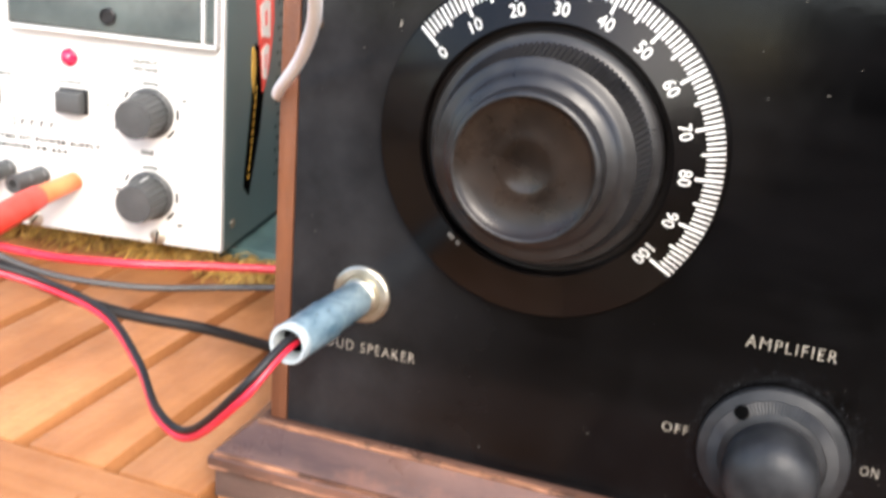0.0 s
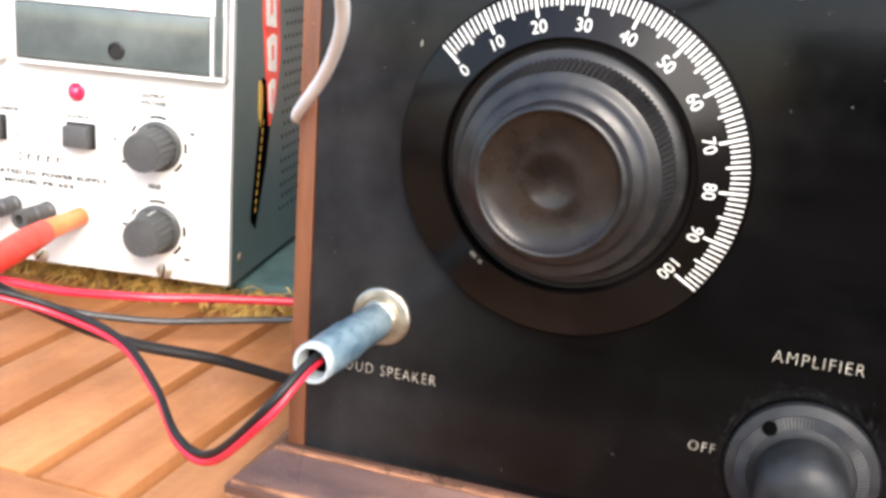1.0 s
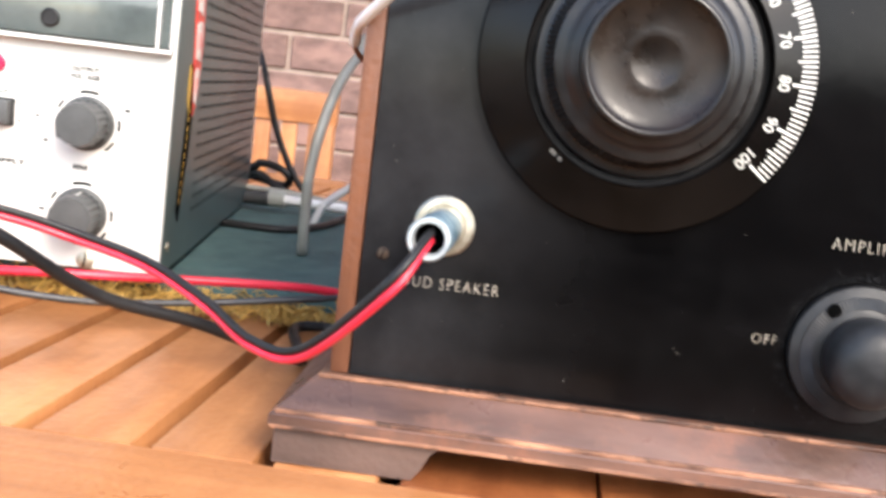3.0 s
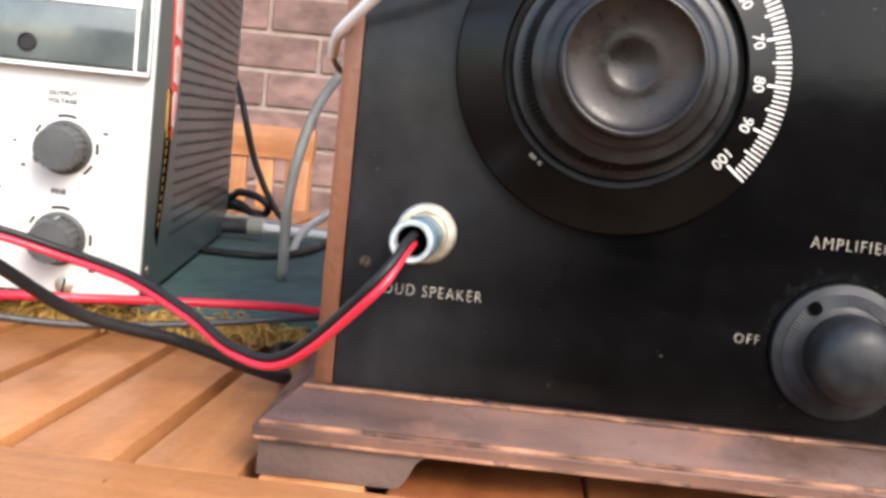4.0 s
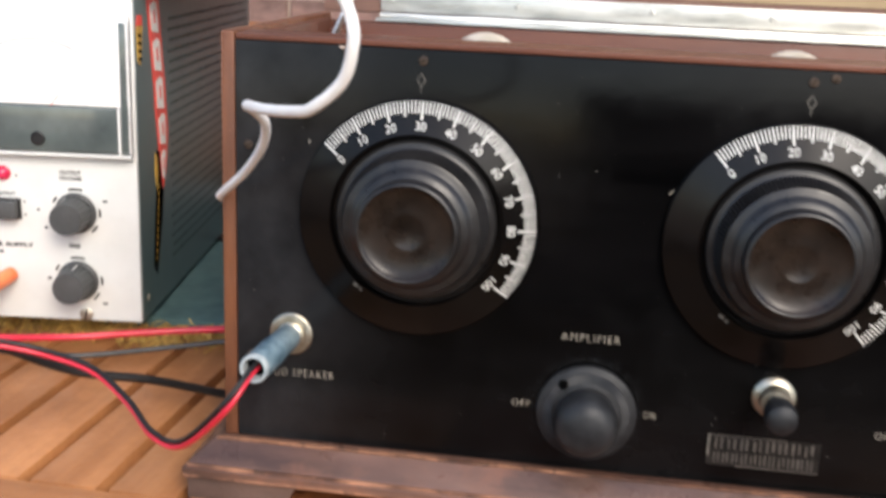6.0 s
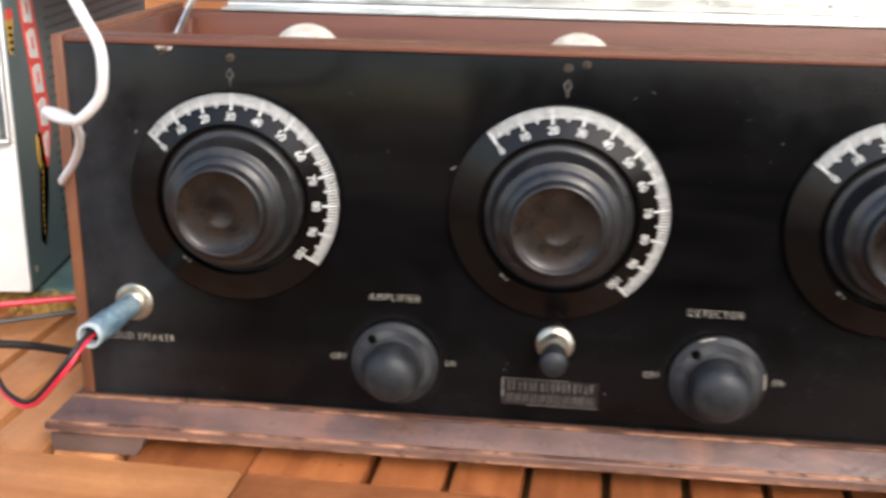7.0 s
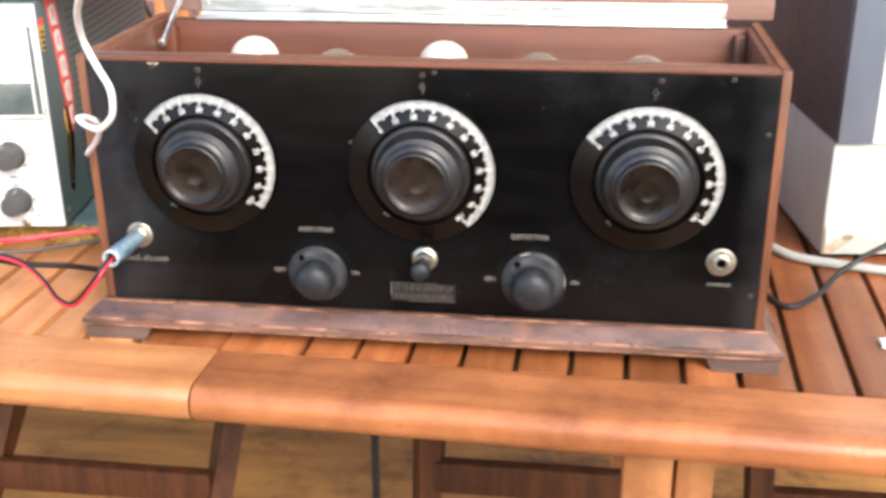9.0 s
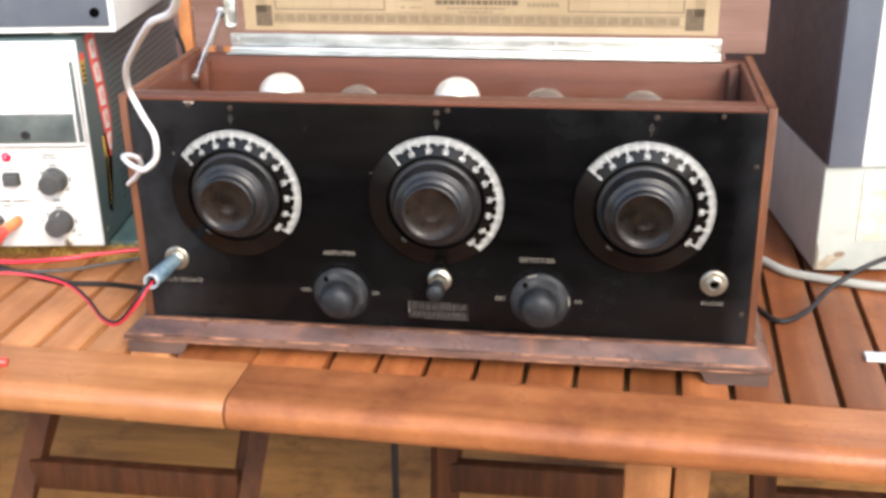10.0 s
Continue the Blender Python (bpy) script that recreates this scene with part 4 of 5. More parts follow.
# ---- the bench power supply ----
def power_supply():
    p = thing("power_supply", "bench power supply with white front and perforated teal case", "power supply", at=Matrix.Translation((-0.1115, 0.152, -0.0040)) @ Matrix.Rotation(radians(7.2), 4, "Z"))
    W, D, Z0, Z1 = 0.250, 0.330, 0.0232, 0.2170
    part("case", box(-W, 0.0, 0.0035, D, Z0 - 0.0008, Z1, 0.0015), M_teal, p, "teal painted steel case")
    part("front", box(-W, -0.0004, 0.0, 0.0034, Z0, Z1 - 0.001, 0.0008), M_front, p, "off-white front panel")
    for x in (-0.03, -0.22):
        for y in (0.07, 0.28):
            part("rubber_foot", box(x - 0.008, x + 0.008, y - 0.008, y + 0.008, 0.0186, Z0, 0.001), M_black, p)

    def meter(x0, x1):
        m = part("meter", box(x0, x1, -0.0060, -0.0002, 0.1525, 0.2040, 0.0012), M_meter, p, "white panel meter with smoked lower cover")
        part("cover", box(x0 + 0.0022, x1 - 0.0072, -0.0072, -0.0004, 0.1262, 0.1522, 0.0008), M_smoke, m, "smoked perspex cover")
        part("cover_edge", box(x1 - 0.0070, x1 - 0.0056, -0.0074, -0.0004, 0.1256, 0.1524, 0.0003), M_clear, m)
        part("cover_edge", box(x1 - 0.0054, x1 - 0.0012, -0.0062, -0.0004, 0.1262, 0.2000, 0.0004), M_smoke, m)
        part("cover_edge", box(x1 - 0.0010, x1, -0.0064, -0.0004, 0.1256, 0.2005, 0.0003), M_clear, m)
        part("cover_edge", box(x0, x0 + 0.0018, -0.0074, -0.0004, 0.1256, 0.1524, 0.0003), M_clear, m)
        part("cover_edge", box(x0, x1, -0.0070, -0.0004, 0.1235, 0.1254, 0.0005), M_front, m)
        c = (x0 + x1) / 2
        s = part("zero_screw", lathe([(0.0040, 0.0), (0.0040, 0.0012), (0.0034, 0.0016), (0.0031, 0.0008), (0.0, 0.0008)], 28), M_black, m)
        s.location = (c + 0.0002, -0.0070, 0.1336)
        part("scale_print", disc_ring(0.0470, 0.0474, 40, -0.0063, 58, 122, centre=(c, 0.1420)), M_ink, m, smooth=0)
        bm = bmesh.new()
        for i in range(31):
            a = radians(58 + 64 * i / 30)
            r1 = 0.0510 if i % 5 == 0 else 0.0492
            u, v = Vector((math.cos(a), 0, math.sin(a))), Vector((-math.sin(a), 0, math.cos(a)))
            bm.faces.new([bm.verts.new(Vector((c, -0.0063, 0.1420)) + u * r + v * s) for r, s in ((0.0474, -0.00014), (r1, -0.00014), (r1, 0.00014), (0.0474, 0.00014))])
        tagged(part("scale_print", bm, M_ink, m, smooth=0), kind="stuff")
        bm = bmesh.new()
        a, o = radians(52), Vector((c, -0.0066, 0.1420))
        u, v = Vector((math.cos(a), 0, math.sin(a))), Vector((-math.sin(a), 0, math.cos(a)))
        bm.faces.new([bm.verts.new(o + u * r + v * s) for r, s in ((0.0125, -0.0002), (0.048, -0.0001), (0.048, 0.0001), (0.0125, 0.0002))])
        part("needle", bm, M_scarlet, m, smooth=0)
        return m

    meter(-0.1075, -0.0015)
    meter(-0.2180, -0.1140)

    def knob(x, z, turn):
        k = part("knob", lathe([(0.0122, 0.0), (0.0122, 0.0012), (0.0112, 0.0018), (0.0108, 0.0030), (0.0104, 0.0030), (0.0096, 0.0175), (0.0090, 0.0185), (0.0, 0.0187)], 40, knurl=(4, 5, 0.0008)), M_dgrey, p, "dark grey fluted control knob")
        k.matrix_local = Matrix.Translation((x, -0.0002, z)) @ Matrix.Rotation(radians(turn), 4, "Y")
        bm = bmesh.new()
        bm.faces.new([bm.verts.new(c) for c in ((-0.0004, -0.0040, 0.0106), (0.0004, -0.0040, 0.0106), (0.0004, -0.0120, 0.0101), (-0.0004, -0.0120, 0.0101))])
        part("index_or_glint", bm, M_fill, k, smooth=0)
        for a, w in ((-52, 22), (-8, 20), (72, 34), (140, 16), (200, 12)):
            part("knob_mark", disc_ring(0.0136, 0.0148, 8, -0.0005, a, a + w, centre=(x, z)), M_hole, p, smooth=0)

    knob(-0.0372, 0.0890, -25)
    knob(-0.0376, 0.0478, 5)

    def text(s, x0, x1, z, h):
        part("printed_word", shifted(letters(s, width=x1 - x0, height=h, bold=0.055, space=1.12), (x0 + x1) / 2, -0.0003, z), M_ink, p, smooth=0)

    text("OUTPUT", -0.0458, -0.0332, 0.1128, 0.0024)
    text("VOLTAGE", -0.0462, -0.0330, 0.1095, 0.0024)
    text("FINE", -0.0420, -0.0355, 0.0690, 0.0024)
    text("OUTPUT", -0.0846, -0.0722, 0.0990, 0.0020)
    text("CHECK", -0.1205, -0.1090, 0.0996, 0.0020)
    text("REGULATED DC POWER SUPPLY", -0.1360, -0.0630, 0.0684, 0.0026)
    text("MODEL PR 654", -0.1185, -0.0812, 0.0640, 0.0025)
    for i, (x, w) in enumerate(((-0.0560, 0.0020), (-0.0210, 0.0024), (-0.0235, 0.0028), (-0.0600, 0.0016), (-0.0560, 0.0026))):
        z = (0.0790, 0.0960, 0.0335, 0.0895, 0.0480)[i]
        part("printed_bar", plate([(x, z), (x + w, z), (x + w, z + 0.0013), (x, z + 0.0013)], -0.0003, 0.0002), M_ink, p, smooth=0)
    # the maker's mark as plain strokes
    part("maker_mark", disc_ring(0.0016, 0.0020, 24, -0.0003, centre=(-0.1095, 0.0765)), M_ink, p, smooth=0)
    part("maker_mark", plate([(-0.1097, 0.0738), (-0.1093, 0.0738), (-0.1093, 0.0792), (-0.1097, 0.0792)], -0.0003, 0.0002), M_ink, p, smooth=0)
    for i in range(4):
        x = -0.1058 + 0.0052 * i
        part("maker_mark", plate([(x, 0.0748), (x + 0.0011, 0.0748), (x + 0.0011, 0.0780), (x, 0.0780)], -0.0003, 0.0002), M_ink, p, smooth=0)
        part("maker_mark", plate([(x + 0.0012, 0.0774), (x + 0.0036, 0.0774), (x + 0.0036, 0.0780), (x + 0.0012, 0.0780)], -0.0003, 0.0002), M_ink, p, smooth=0)

    led = part("indicator_lamp", lathe([(0.0044, 0.0), (0.0044, 0.0010), (0.0036, 0.0014), (0.0034, 0.0026), (0.0020, 0.0040), (0.0, 0.0044)], 32), M_led, p, "round red indicator lamp", smooth=60)
    led.location = (-0.0785, -0.0002, 0.1112)
    for x, z in ((-0.0712, 0.1098), (-0.0672, 0.0945), (-0.0672, 0.0868), (-0.1105, 0.0945), (-0.1105, 0.0868)):
        part("printed_mark", plate([(x - 0.0008, z), (x + 0.0006, z + 0.0009), (x + 0.0006, z - 0.0009)], -0.0003, 0.0002), M_ink, p, smooth=0)
    for x in (-0.0765, -0.1235):
        b = part("push_button", box(x - 0.0075, x + 0.0075, -0.0016, -0.0002, 0.0840, 0.0965, 0.0005), M_black, p, "square dark grey push button")
        part("cap", box(x - 0.0064, x + 0.0064, -0.0078, -0.0016, 0.0850, 0.0955, 0.0008), M_dgrey, b)

    def post(x, z, mtl, ln, r):
        t = part("terminal", lathe([(r * 1.05, 0.0), (r * 1.05, 0.0020), (r * 0.85, 0.0030), (r, 0.0040), (r, ln * 0.55), (r * 0.8, ln * 0.58), (r, ln * 0.64), (r, ln), (r * 0.5, ln), (r * 0.5, ln * 0.8), (0.0, ln * 0.8)], 28), mtl, p, "dark grey screw terminal")
        t.matrix_local = Matrix.Translation((x, 0.0, z)) @ Matrix.Rotation(radians(-9), 4, "Z")

    post(-0.0955, 0.0503, M_dgrey, 0.0210, 0.0046)
    post(-0.1140, 0.0514, M_dgrey, 0.0210, 0.0046)
    post(-0.1330, 0.0514, M_dgrey, 0.0210, 0.0046)
    for i, x in enumerate((-0.0337, -0.1000, -0.2000)):
        screw(x, 0.0270, 0.0040, p, -0.0004, slot=80 - 30 * i)
    s = screw(0.0, 0.0, 0.0024, p, 0.0, slot=50)
    s.matrix_local = Matrix.Translation((0.0002, 0.0125, 0.0350)) @ Matrix.Rotation(radians(90), 4, "Z")

    # perforated side
    bm = bmesh.new()
    for r in range(24):
        for c in range(39):
            y, z = 0.0715 + 0.0063 * c + (0.00315 if r % 2 else 0), 0.0460 + 0.0066 * r
            bm.faces.new([bm.verts.new((0.0003, y + a, z + b)) for a, b in ((-0.0010, -0.0007), (0.0, -0.0013), (0.0010, -0.0007), (0.0010, 0.0007), (0.0, 0.0013), (-0.0010, 0.0007))])
    tagged(part("vent_perforation", bm, M_hole, p, "rows of small vent holes", smooth=0), kind="stuff")

    def side_plate(name, pts, material, out, label=""):
        bm = bmesh.new()
        f = [bm.verts.new((out, y, z)) for y, z in pts]
        b = [bm.verts.new((0.0001, y, z)) for y, z in pts]
        bm.faces.new(f)
        for i in range(len(f)):
            j = (i + 1) % len(f)
            bm.faces.new((f[i], b[i], b[j], f[j]))
        return part(name, bm, material, p, label, smooth=0)

    def band(z, k):
        """The sticker's edges at height z: a band that bends forwards as it rises and narrows to a tip at its foot."""
        s = (z - 0.0945) / 0.122
        front = 0.0490 - 0.0115 * min(1.0, s * 2.2) if s < 0.5 else 0.0375 - 0.0120 * (s - 0.5) * 2
        width = 0.0232 * min(1.0, (s * 3.2) ** 0.6) if s > 0 else 0.0
        return front + k * width

    def strip(k0, k1, z0, z1, n=14):
        zs = [z0 + (z1 - z0) * i / n for i in range(n + 1)]
        return [(band(z, k0), z) for z in zs] + [(band(z, k1), z) for z in reversed(zs)]

    side_plate("sticker", strip(0.0, 1.0, 0.0950, 0.2165), M_scarlet, 0.0007, "red sticker with white strokes")
    z = 0.1005
    for h in (0.0170, 0.0185, 0.0190, 0.0190, 0.0180):
        a, b = z, min(0.2125, z + h)
        side_plate("sticker_stroke", [(band(a, 0.14), a + 0.002), (band(a, 0.74), a), (band(b, 0.74), b), (band(b, 0.50), b + 0.0015), (band(b, 0.14), b - 0.001)], M_fill, 0.0010)
        c, d = a + 0.35 * h, a + 0.80 * h
        side_plate("sticker_stroke", [(band(c, 0.38), c), (band(c, 0.50), c + 0.001), (band(d, 0.50), d), (band(d, 0.38), d - 0.001)], M_scarlet, 0.0012)
        z += h + 0.0042
    side_plate("sticker_tail", [(0.0265, 0.0500), (0.0335, 0.0440), (0.0470, 0.0760), (0.0540, 0.1040), (0.0440, 0.1190), (0.0385, 0.1210), (0.0345, 0.0920), (0.0270, 0.0560)], M_hole, 0.0005, "black tapered tail")
    side_plate("sticker_trim", [(0.0345, 0.1200), (0.0385, 0.1170), (0.0392, 0.1060), (0.0365, 0.0960), (0.0345, 0.1060)], M_gold, 0.0007, "gold trim")
    for i in range(11):
        z, y = 0.0530 + 0.0044 * i, 0.0315 + 0.00085 * i
        side_plate("sticker_trim", [(y, z), (y + 0.0008, z), (y + 0.0013, z + 0.0028), (y + 0.0005, z + 0.0028)], M_gold, 0.0007)
    side_plate("warning_sticker", [(0.0060, 0.1770), (0.0110, 0.1750), (0.0160, 0.1970), (0.0040, 0.1975)], M_gold, 0.0006, "small yellow and red sticker")
    side_plate("warning_sticker", [(0.0045, 0.1978), (0.0158, 0.1972), (0.0150, 0.2030), (0.0070, 0.2035)], M_scarlet, 0.0006)
    for i in range(4):
        z = 0.1785 + 0.0044 * i
        side_plate("sticker_stroke", [(0.0060, z), (0.0115, z - 0.0010), (0.0118, z + 0.0010), (0.0064, z + 0.0016)], M_hole, 0.0009)

    return p


supply = power_supply()

lead = thing("banana_plug", "orange banana plug with scarlet grip in the supply's terminal", "plug", at=Matrix.Translation((-0.1115, 0.152, -0.0040)) @ Matrix.Rotation(radians(7.2), 4, "Z"))
part("barrel", tube([(-0.0775, -0.0004, 0.0500), (-0.0800, -0.0100, 0.0487), (-0.0838, -0.0235, 0.0470)], 0.0048, 20, 6, taper=lambda s: 0.95 + 0.12 * s), M_orange, lead, "orange barrel")
part("grip", tube([(-0.0838, -0.0233, 0.0470), (-0.0868, -0.0420, 0.0440), (-0.0900, -0.0620, 0.0400)], 0.0057, 20, 6, taper=lambda s: 1.0 + 0.15 * math.sin(3.1 * s)), M_scarlet, lead, "scarlet grip")
part("cord", tube([(-0.0900, -0.0618, 0.0400), (-0.0990, -0.0900, 0.0320), (-0.1200, -0.1200, 0.0200), (-0.1700, -0.1500, 0.0045), (-0.30, -0.17, 0.004)], 0.0020, 12), M_red, lead)


# ---- the instrument on top ----
def upper_instrument():
    u = thing("test_instrument", "white instrument case with slate-blue front on the power supply", "instrument", at=Matrix.Translation((-0.0770, 0.163, 0.2132)) @ Matrix.Rotation(radians(7.2), 4, "Z"))
    part("case", box(-0.30, 0.0, 0.0, 0.24, 0.0045, 0.115, 0.003), M_front, u, "white painted case")
    part("front_plate", box(-0.296, -0.0050, -0.0016, 0.0002, 0.0105, 0.105, 0.0006), M_slate, u, "slate-blue front plate")
    h = part("knob", lathe([(0.0042, 0.0), (0.0042, 0.0020), (0.0034, 0.0028), (0.0, 0.0028)], 24), M_hole, u, "small black round knob")
    h.location = (-0.0165, -0.0014, 0.0225)
    for x in (-0.055, -0.27):
        for y in (0.02, 0.20):
            part("foot", box(x - 0.007, x + 0.007, y - 0.006, y + 0.006, 0.0, 0.0046, 0.001), M_lgrey, u)


upper_instrument()


# ---- the large instrument beside the set ----
def big_instrument():
    b = thing("oscilloscope_case", "cream and charcoal instrument case standing on the table", "instrument", at=Matrix.Translation((0.5385, 0.197, 0)) @ Matrix.Rotation(radians(7.3), 4, "Z"))
    part("lower_case", box(0.0, 0.32, 0.0025, 0.40, 0.004, 0.1030, 0.002), M_putty, b, "putty-grey lower case")
    part("lower_front", box(0.0004, 0.32, 0.0, 0.0023, 0.0045, 0.1026, 0.0008), M_cream, b, "cream lower front")
    part("label_area", box(0.034, 0.30, -0.0010, -0.0001, 0.0330, 0.0980, 0.0003), M_label, b, "yellowed mottled label")
    part("upper_case", box(0.0, 0.32, 0.0025, 0.40, 0.1034, 0.36, 0.002), M_charcoal, b, "charcoal upper case")
    part("upper_bezel", box(0.0004, 0.0290, -0.0060, 0.0023, 0.1036, 0.36, 0.0008), M_slate, b, "slate-blue bezel")
    part("upper_front", box(0.0292, 0.32, -0.0050, 0.0023, 0.1036, 0.36, 0.0008), M_front, b, "white upper front")
    # grime by the lower corner
    smear = [(0.0040, 0.0050), (0.0100, 0.0046), (0.0180, 0.0125), (0.0250, 0.0165), (0.0270, 0.0200), (0.0235, 0.0228), (0.0190, 0.0226), (0.0140, 0.0190), (0.0110, 0.0190), (0.0060, 0.0140), (0.0020, 0.0120)]
    part("grime", plate(smear, -0.0003, 0.0004), M_grime, b, "thin brown grime smear", smooth=0)
    spot = [(0.0215 + 0.0042 * math.cos(a) * (1 + 0.15 * math.sin(3 * a)), 0.0195 + 0.0030 * math.sin(a + 0.3) * (1 + 0.2 * math.cos(2 * a))) for a in [k * math.tau / 18 for k in range(18)]]
    part("grime", plate(spot, -0.0005, 0.0004), M_grime_dark, b, "dark brown grime spot", smooth=0)
    part("grime", plate([(0.0006, 0.0050), (0.0036, 0.0050), (0.0030, 0.0230), (0.0014, 0.0300), (0.0006, 0.0310)], -0.0003, 0.0004), M_grime_dark, b, smooth=0)
    for x in (0.02, 0.30):
        for y in (0.02, 0.38):
            part("foot", box(x - 0.012, x + 0.012, y - 0.012, y + 0.012, 0.0, 0.0042, 0.001), M_black, b)


big_instrument()
cord("pale_grey_cable", "pale grey lead running behind the radio", [(0.30, 0.2350, 0.0042), (0.42, 0.2370, 0.0042), (0.4700, 0.2270, 0.0042), (0.4947, 0.2169, 0.0042), (0.5183, 0.1895, 0.0042), (0.5643, 0.1741, 0.0042), (0.5914, 0.1676, 0.0042), (0.70, 0.150, 0.0042)], 0.0040, M_lgrey)
cord("thin_black_cable", "thin black lead looping beside the radio", [(0.4700, 0.1900, 0.0300), (0.4740, 0.1450, 0.0080), (0.4798, 0.1200, 0.0035), (0.4963, 0.0931, 0.0025), (0.5200, 0.1080, 0.0060), (0.5440, 0.1340, 0.0180), (0.5860, 0.1500, 0.0380), (0.66, 0.16, 0.06)], 0.0022, M_black)
tagged(part("paper_slip", box(0.5530, 0.64, 0.0350, 0.0470, 0.0, 0.0030, 0.0008), M_front), "small white plastic strip lying on the table", "strip")

clip = thing("crocodile_clip", "scarlet insulated crocodile clip lying on the table", "clip", at=Matrix.Translation((-0.1030, -0.0500, 0.0)))
part("boot", tube([(0.0, 0.0, 0.0052), (-0.012, -0.002, 0.0062), (-0.030, -0.004, 0.0062), (-0.050, -0.006, 0.0056)], 0.0052, 18, 6, taper=lambda s: 0.62 + 0.38 * min(1, s * 2.5)), M_scarlet, clip)
part("lead", tube([(-0.049, -0.006, 0.0056), (-0.08, -0.01, 0.0035), (-0.16, -0.01, 0.0030)], 0.0018, 10), M_red, clip)

# ---- cords behind the power supply ----
cord("grey_mains_cord", "grey cord rising from the mat behind the supply", [(-0.0720, 0.2920, 0.0145), (-0.0709, 0.2830, 0.0198), (-0.0702, 0.2780, 0.0286), (-0.0698, 0.2750, 0.0364), (-0.0687, 0.2700, 0.0627), (-0.0654, 0.2750, 0.0901), (-0.0603, 0.2900, 0.1153), (-0.0533, 0.3100, 0.1331), (-0.0435, 0.3300, 0.1475), (0.0300, 0.3600, 0.1400), (0.0800, 0.3800, 0.0400)], 0.0030, M_lgrey)
cord("black_mains_cord", "black cord hanging behind the supply", [(-0.1788, 0.5300, 0.1535), (-0.1628, 0.5200, 0.1284), (-0.1516, 0.5000, 0.1104), (-0.1401, 0.5000, 0.0730), (-0.1253, 0.5000, 0.0431), (-0.1138, 0.5000, 0.0287), (-0.1000, 0.5000, 0.0185)], 0.0026, M_black)
cord("white_flex", "short white cord behind the radio", [(-0.0873, 0.4008, 0.0175), (-0.0810, 0.4000, 0.0313), (-0.0668, 0.4000, 0.0438), (-0.0544, 0.4000, 0.0530), (-0.0380, 0.4000, 0.0615)], 0.0028, M_white)
cord("black_flex", "black flex lying across the green mat", [(-0.1400, 0.3620, 0.0168), (-0.1219, 0.3612, 0.0166), (-0.1108, 0.3613, 0.0166), (-0.1002, 0.3635, 0.0166), (-0.0913, 0.3745, 0.0166), (-0.0836, 0.3926, 0.0168), (-0.0773, 0.4214, 0.0170), (-0.0726, 0.4662, 0.0172), (-0.0600, 0.5000, 0.0172)], 0.0027, M_black)
cord("black_flex", "black flex coiled behind the supply", [(-0.1739, 0.5200, 0.0343), (-0.1566, 0.5100, 0.0423), (-0.1504, 0.5050, 0.0459), (-0.1351, 0.5000, 0.0441), (-0.1266, 0.5000, 0.0381), (-0.1310, 0.5100, 0.0303), (-0.1466, 0.5200, 0.0309), (-0.1626, 0.5200, 0.0334), (-0.1713, 0.5300, 0.0272), (-0.1539, 0.5100, 0.0373), (-0.1377, 0.5000, 0.0306), (-0.1276, 0.5000, 0.0262), (-0.1178, 0.5100, 0.0231), (-0.1100, 0.5300, 0.0185)], 0.0030, M_black)
cord("pale_grey_flex", "pale grey cord crossing behind the supply", [(-0.1649, 0.4700, 0.0298), (-0.1267, 0.4700, 0.0294), (-0.0926, 0.4700, 0.0268), (-0.0637, 0.4700, 0.0257), (-0.0417, 0.4700, 0.0246)], 0.0022, M_lgrey)
inline = thing("inline_connector", "grey inline connector on a white cord", "connector", at=Matrix.Translation((-0.1480, 0.4600, 0.0235)))
part("shell", tube([(-0.030, 0.0, 0.0), (0.0, 0.0, 0.0), (0.0170, 0.0, 0.0010)], 0.0052, 18, 4), M_grey, inline)
part("collar", tube([(0.0165, 0.0, 0.0010), (0.0220, 0.0, 0.0013), (0.0280, 0.0, 0.0015)], 0.0062, 18, 4), M_lgrey, inline)
part("cord", tube([(0.0275, 0.0, 0.0015), (0.045, 0.0, 0.0010), (0.085, 0.005, -0.0010)], 0.0036, 12, 6), M_white, inline)


# ---- seats round the table ----
def garden_chair():
    c = thing("garden_chair", "orange teak garden chair with slatted back by the wall", "chair", at=Matrix.Translation((-0.595, 1.787, -0.745)))
    part("top_rail", box(-0.29, 0.29, -0.012, 0.016, 0.766, 0.8285, 0.004), M_teak_x, c)
    part("lower_rail", box(-0.27, 0.27, -0.010, 0.014, 0.50, 0.55, 0.003), M_teak_x, c)
    for i in range(10):
        x = -0.222 + 0.0525 * i
        part("back_slat", box(x - 0.0150, x + 0.0150, -0.004, 0.010, 0.548, 0.768, 0.002), M_teak_z, c)
    for x in (-0.285, 0.245):
        part("leg", box(x, x + 0.04, -0.012, 0.03, 0.0, 0.768, 0.003), M_teak_z, c)
        part("leg", box(x, x + 0.04, -0.46, -0.42, 0.0, 0.62, 0.003), M_teak_z, c)
        part("arm", box(x - 0.008, x + 0.048, -0.48, 0.0, 0.622, 0.645, 0.004), M_teak_y, c)
    for i in range(7):
        part("seat_slat", box(-0.265, 0.265, -0.45 + 0.063 * i, -0.395 + 0.063 * i, 0.42, 0.44, 0.002), M_teak_x, c)


garden_chair()


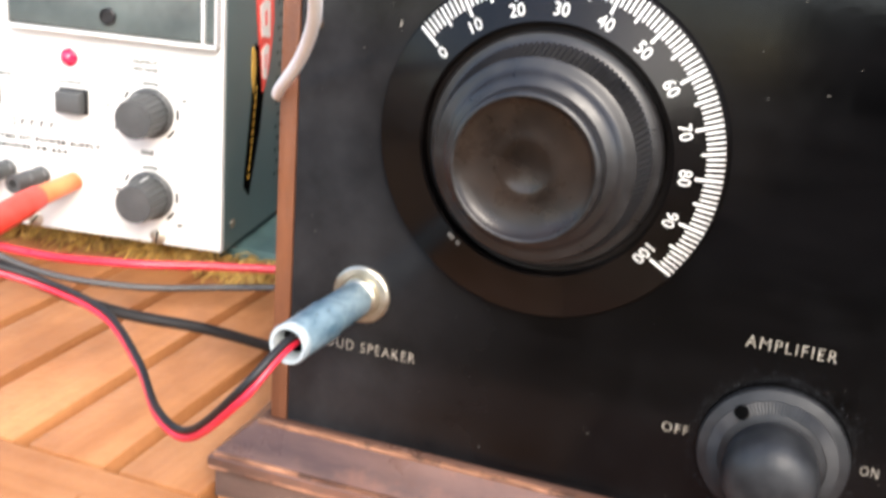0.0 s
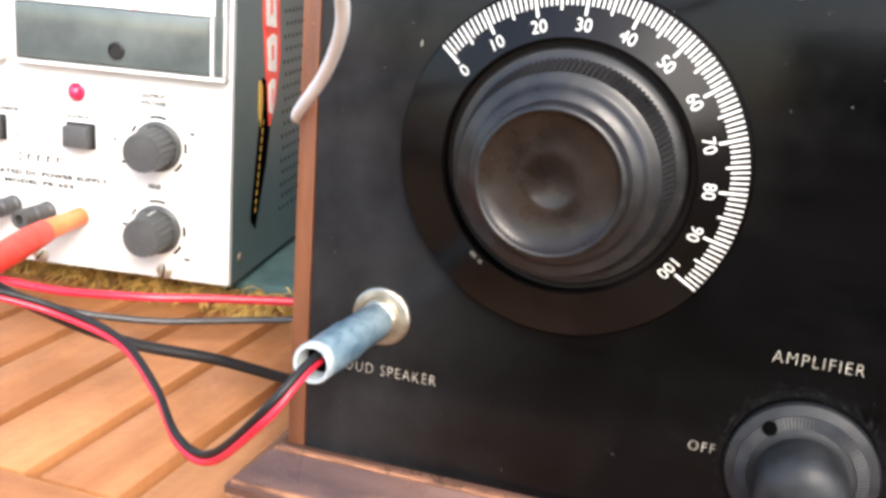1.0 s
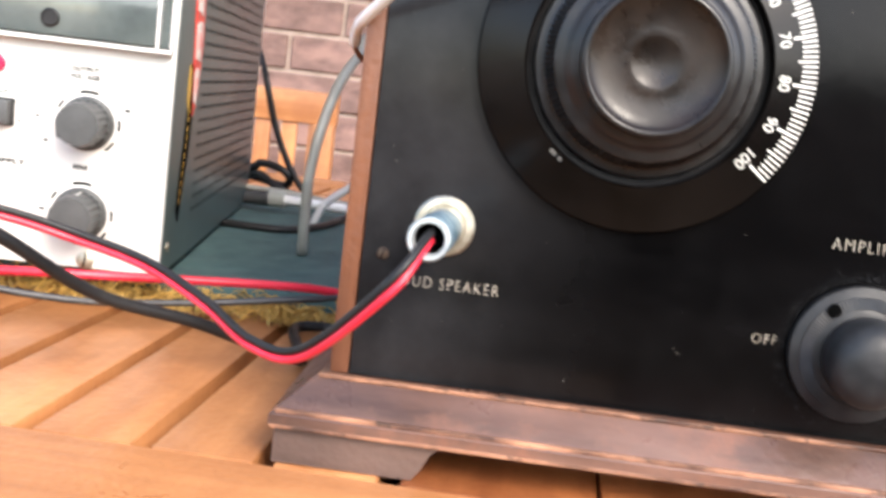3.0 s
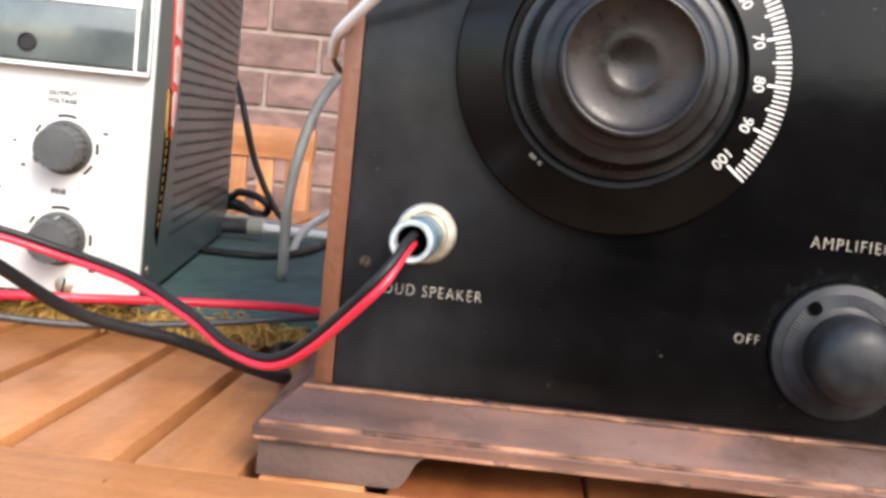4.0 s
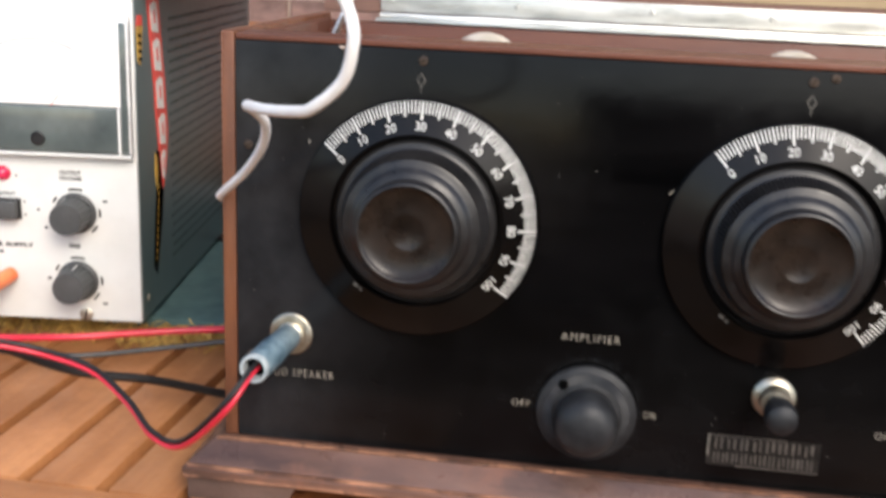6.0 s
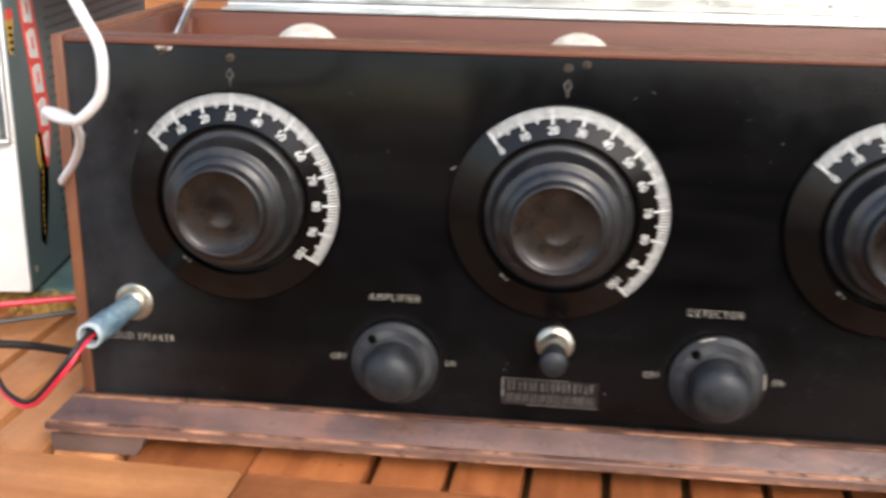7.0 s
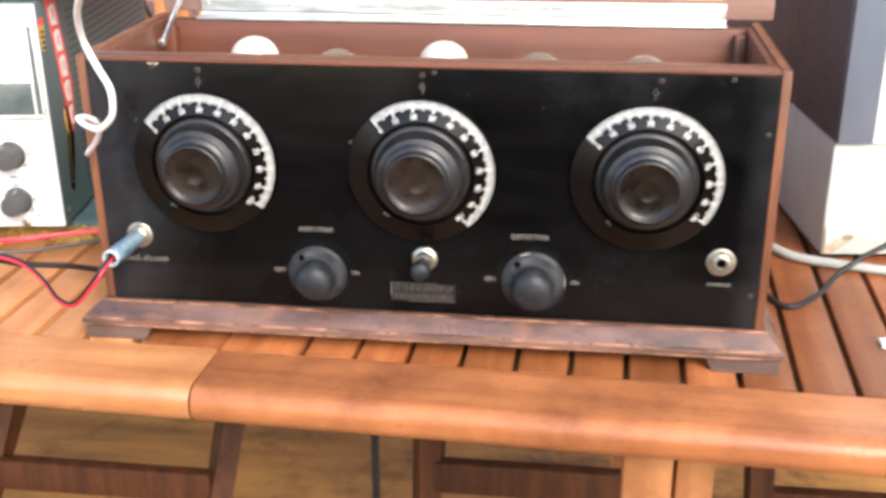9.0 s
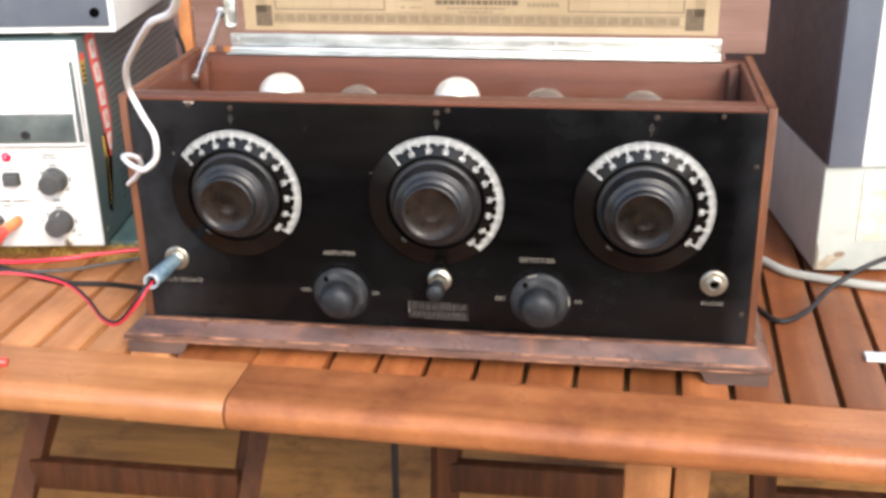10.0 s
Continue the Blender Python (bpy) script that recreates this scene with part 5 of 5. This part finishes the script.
def folding_chair(legs, bar, seat_y):
    """legs: front and rear pairs, each from the seat (x, y) to the floor (x, y); bar: height of the front stretcher."""
    at = Vector((legs[0][0][0], legs[0][0][1], -0.745))
    s = thing("folding_chair", "dark-stained timber folding chair pushed under the table", "chair", group="chairs under the table", at=Matrix.Translation(at))
    top = 0.455
    for (x0, y0), (x1, y1) in legs:
        a, b = Vector((x0, y0, top)) - Vector((at.x, at.y, 0)), Vector((x1, y1, 0)) - Vector((at.x, at.y, 0))
        part("leg", tube([a, a.lerp(b, 0.5), b], 0.019, 4, 2), M_darkwood, s)

    def on(leg, z):
        (x0, y0), (x1, y1) = leg
        f = 1 - z / top
        return Vector((x0 + (x1 - x0) * f - at.x, y0 + (y1 - y0) * f - at.y, z))

    l, r = on(legs[0], bar), on(legs[1], bar)
    part("stretcher", box(l.x + 0.008, r.x - 0.008, min(l.y, r.y) - 0.009, min(l.y, r.y) + 0.009, bar - 0.021, bar + 0.021, 0.003), M_darkwood, s)
    w = legs[1][0][0] - legs[0][0][0]
    for i in range(6):
        part("seat_slat", box(-0.02, w + 0.02, seat_y - at.y + 0.058 * i, seat_y - at.y + 0.050 + 0.058 * i, 0.462, 0.482, 0.002), M_darkwood, s)


folding_chair([((-0.368, 0.452), (-0.459, 0.258)), ((-0.078, 0.478), (-0.125, 0.210)), ((-0.426, 0.662), (-0.601, 0.624)), ((-0.128, 0.660), (-0.215, 0.621))], 0.325, 0.42)
folding_chair([((0.166, 0.424), (0.158, 0.398)), ((0.441, 0.422), (0.453, 0.396)), ((0.155, 0.642), (0.126, 0.623)), ((0.477, 0.640), (0.483, 0.621))], 0.352, 0.41)
folding_chair([((0.550, 0.422), (0.581, 0.396)), ((0.861, 0.420), (0.880, 0.393)), ((0.580, 0.639), (0.607, 0.620)), ((0.884, 0.637), (0.905, 0.618))], 0.345, 0.41)
cord("hanging_black_cable", "black cable hanging below the table edge", [(0.1720, 0.0900, -0.0380), (0.1692, 0.0900, -0.2736), (0.1609, 0.1000, -0.5544), (0.1758, 0.1200, -0.7400)], 0.0035, M_black)

# ---- bricks of the wall, nearest stretch one by one ----
wall = bpy.data.objects["wall_back"]
brick_bm = box(-0.115, 0.115, 2.180, 2.195, -0.038, 0.038, 0.003, 1)
brick_me = None
rng = random.Random(21)
rest = bmesh.new()
for r in range(0, 37):
    z = -0.7855 + 0.086 * r
    for k in range(-25, 22):
        x = 0.24 * k + (0.12 if r % 2 else 0.0) - 0.0175
        if z < -0.72 or z > 2.38:
            continue
        if -1.6 < x < 0.7 and 2 < r < 20:
            if brick_me is None:
                ob = part("brick", brick_bm, M_brick, wall)
                brick_me = ob.data
            else:
                ob = new("brick", brick_me)
                ob.parent = wall
            ob.location = (x, rng.uniform(-0.0015, 0.0015), z)
        else:
            v = [rest.verts.new((x + a, 2.182, z + b)) for a, b in ((-0.115, -0.038), (0.115, -0.038), (0.115, 0.038), (-0.115, 0.038))]
            w = [rest.verts.new((q.co.x, 2.194, q.co.z)) for q in v]
            rest.faces.new(v)
            for i in range(4):
                rest.faces.new((v[i], w[i], w[(i + 1) % 4], v[(i + 1) % 4]))
tagged(part("brick_courses", rest, M_brick, wall, smooth=0), kind="stuff")
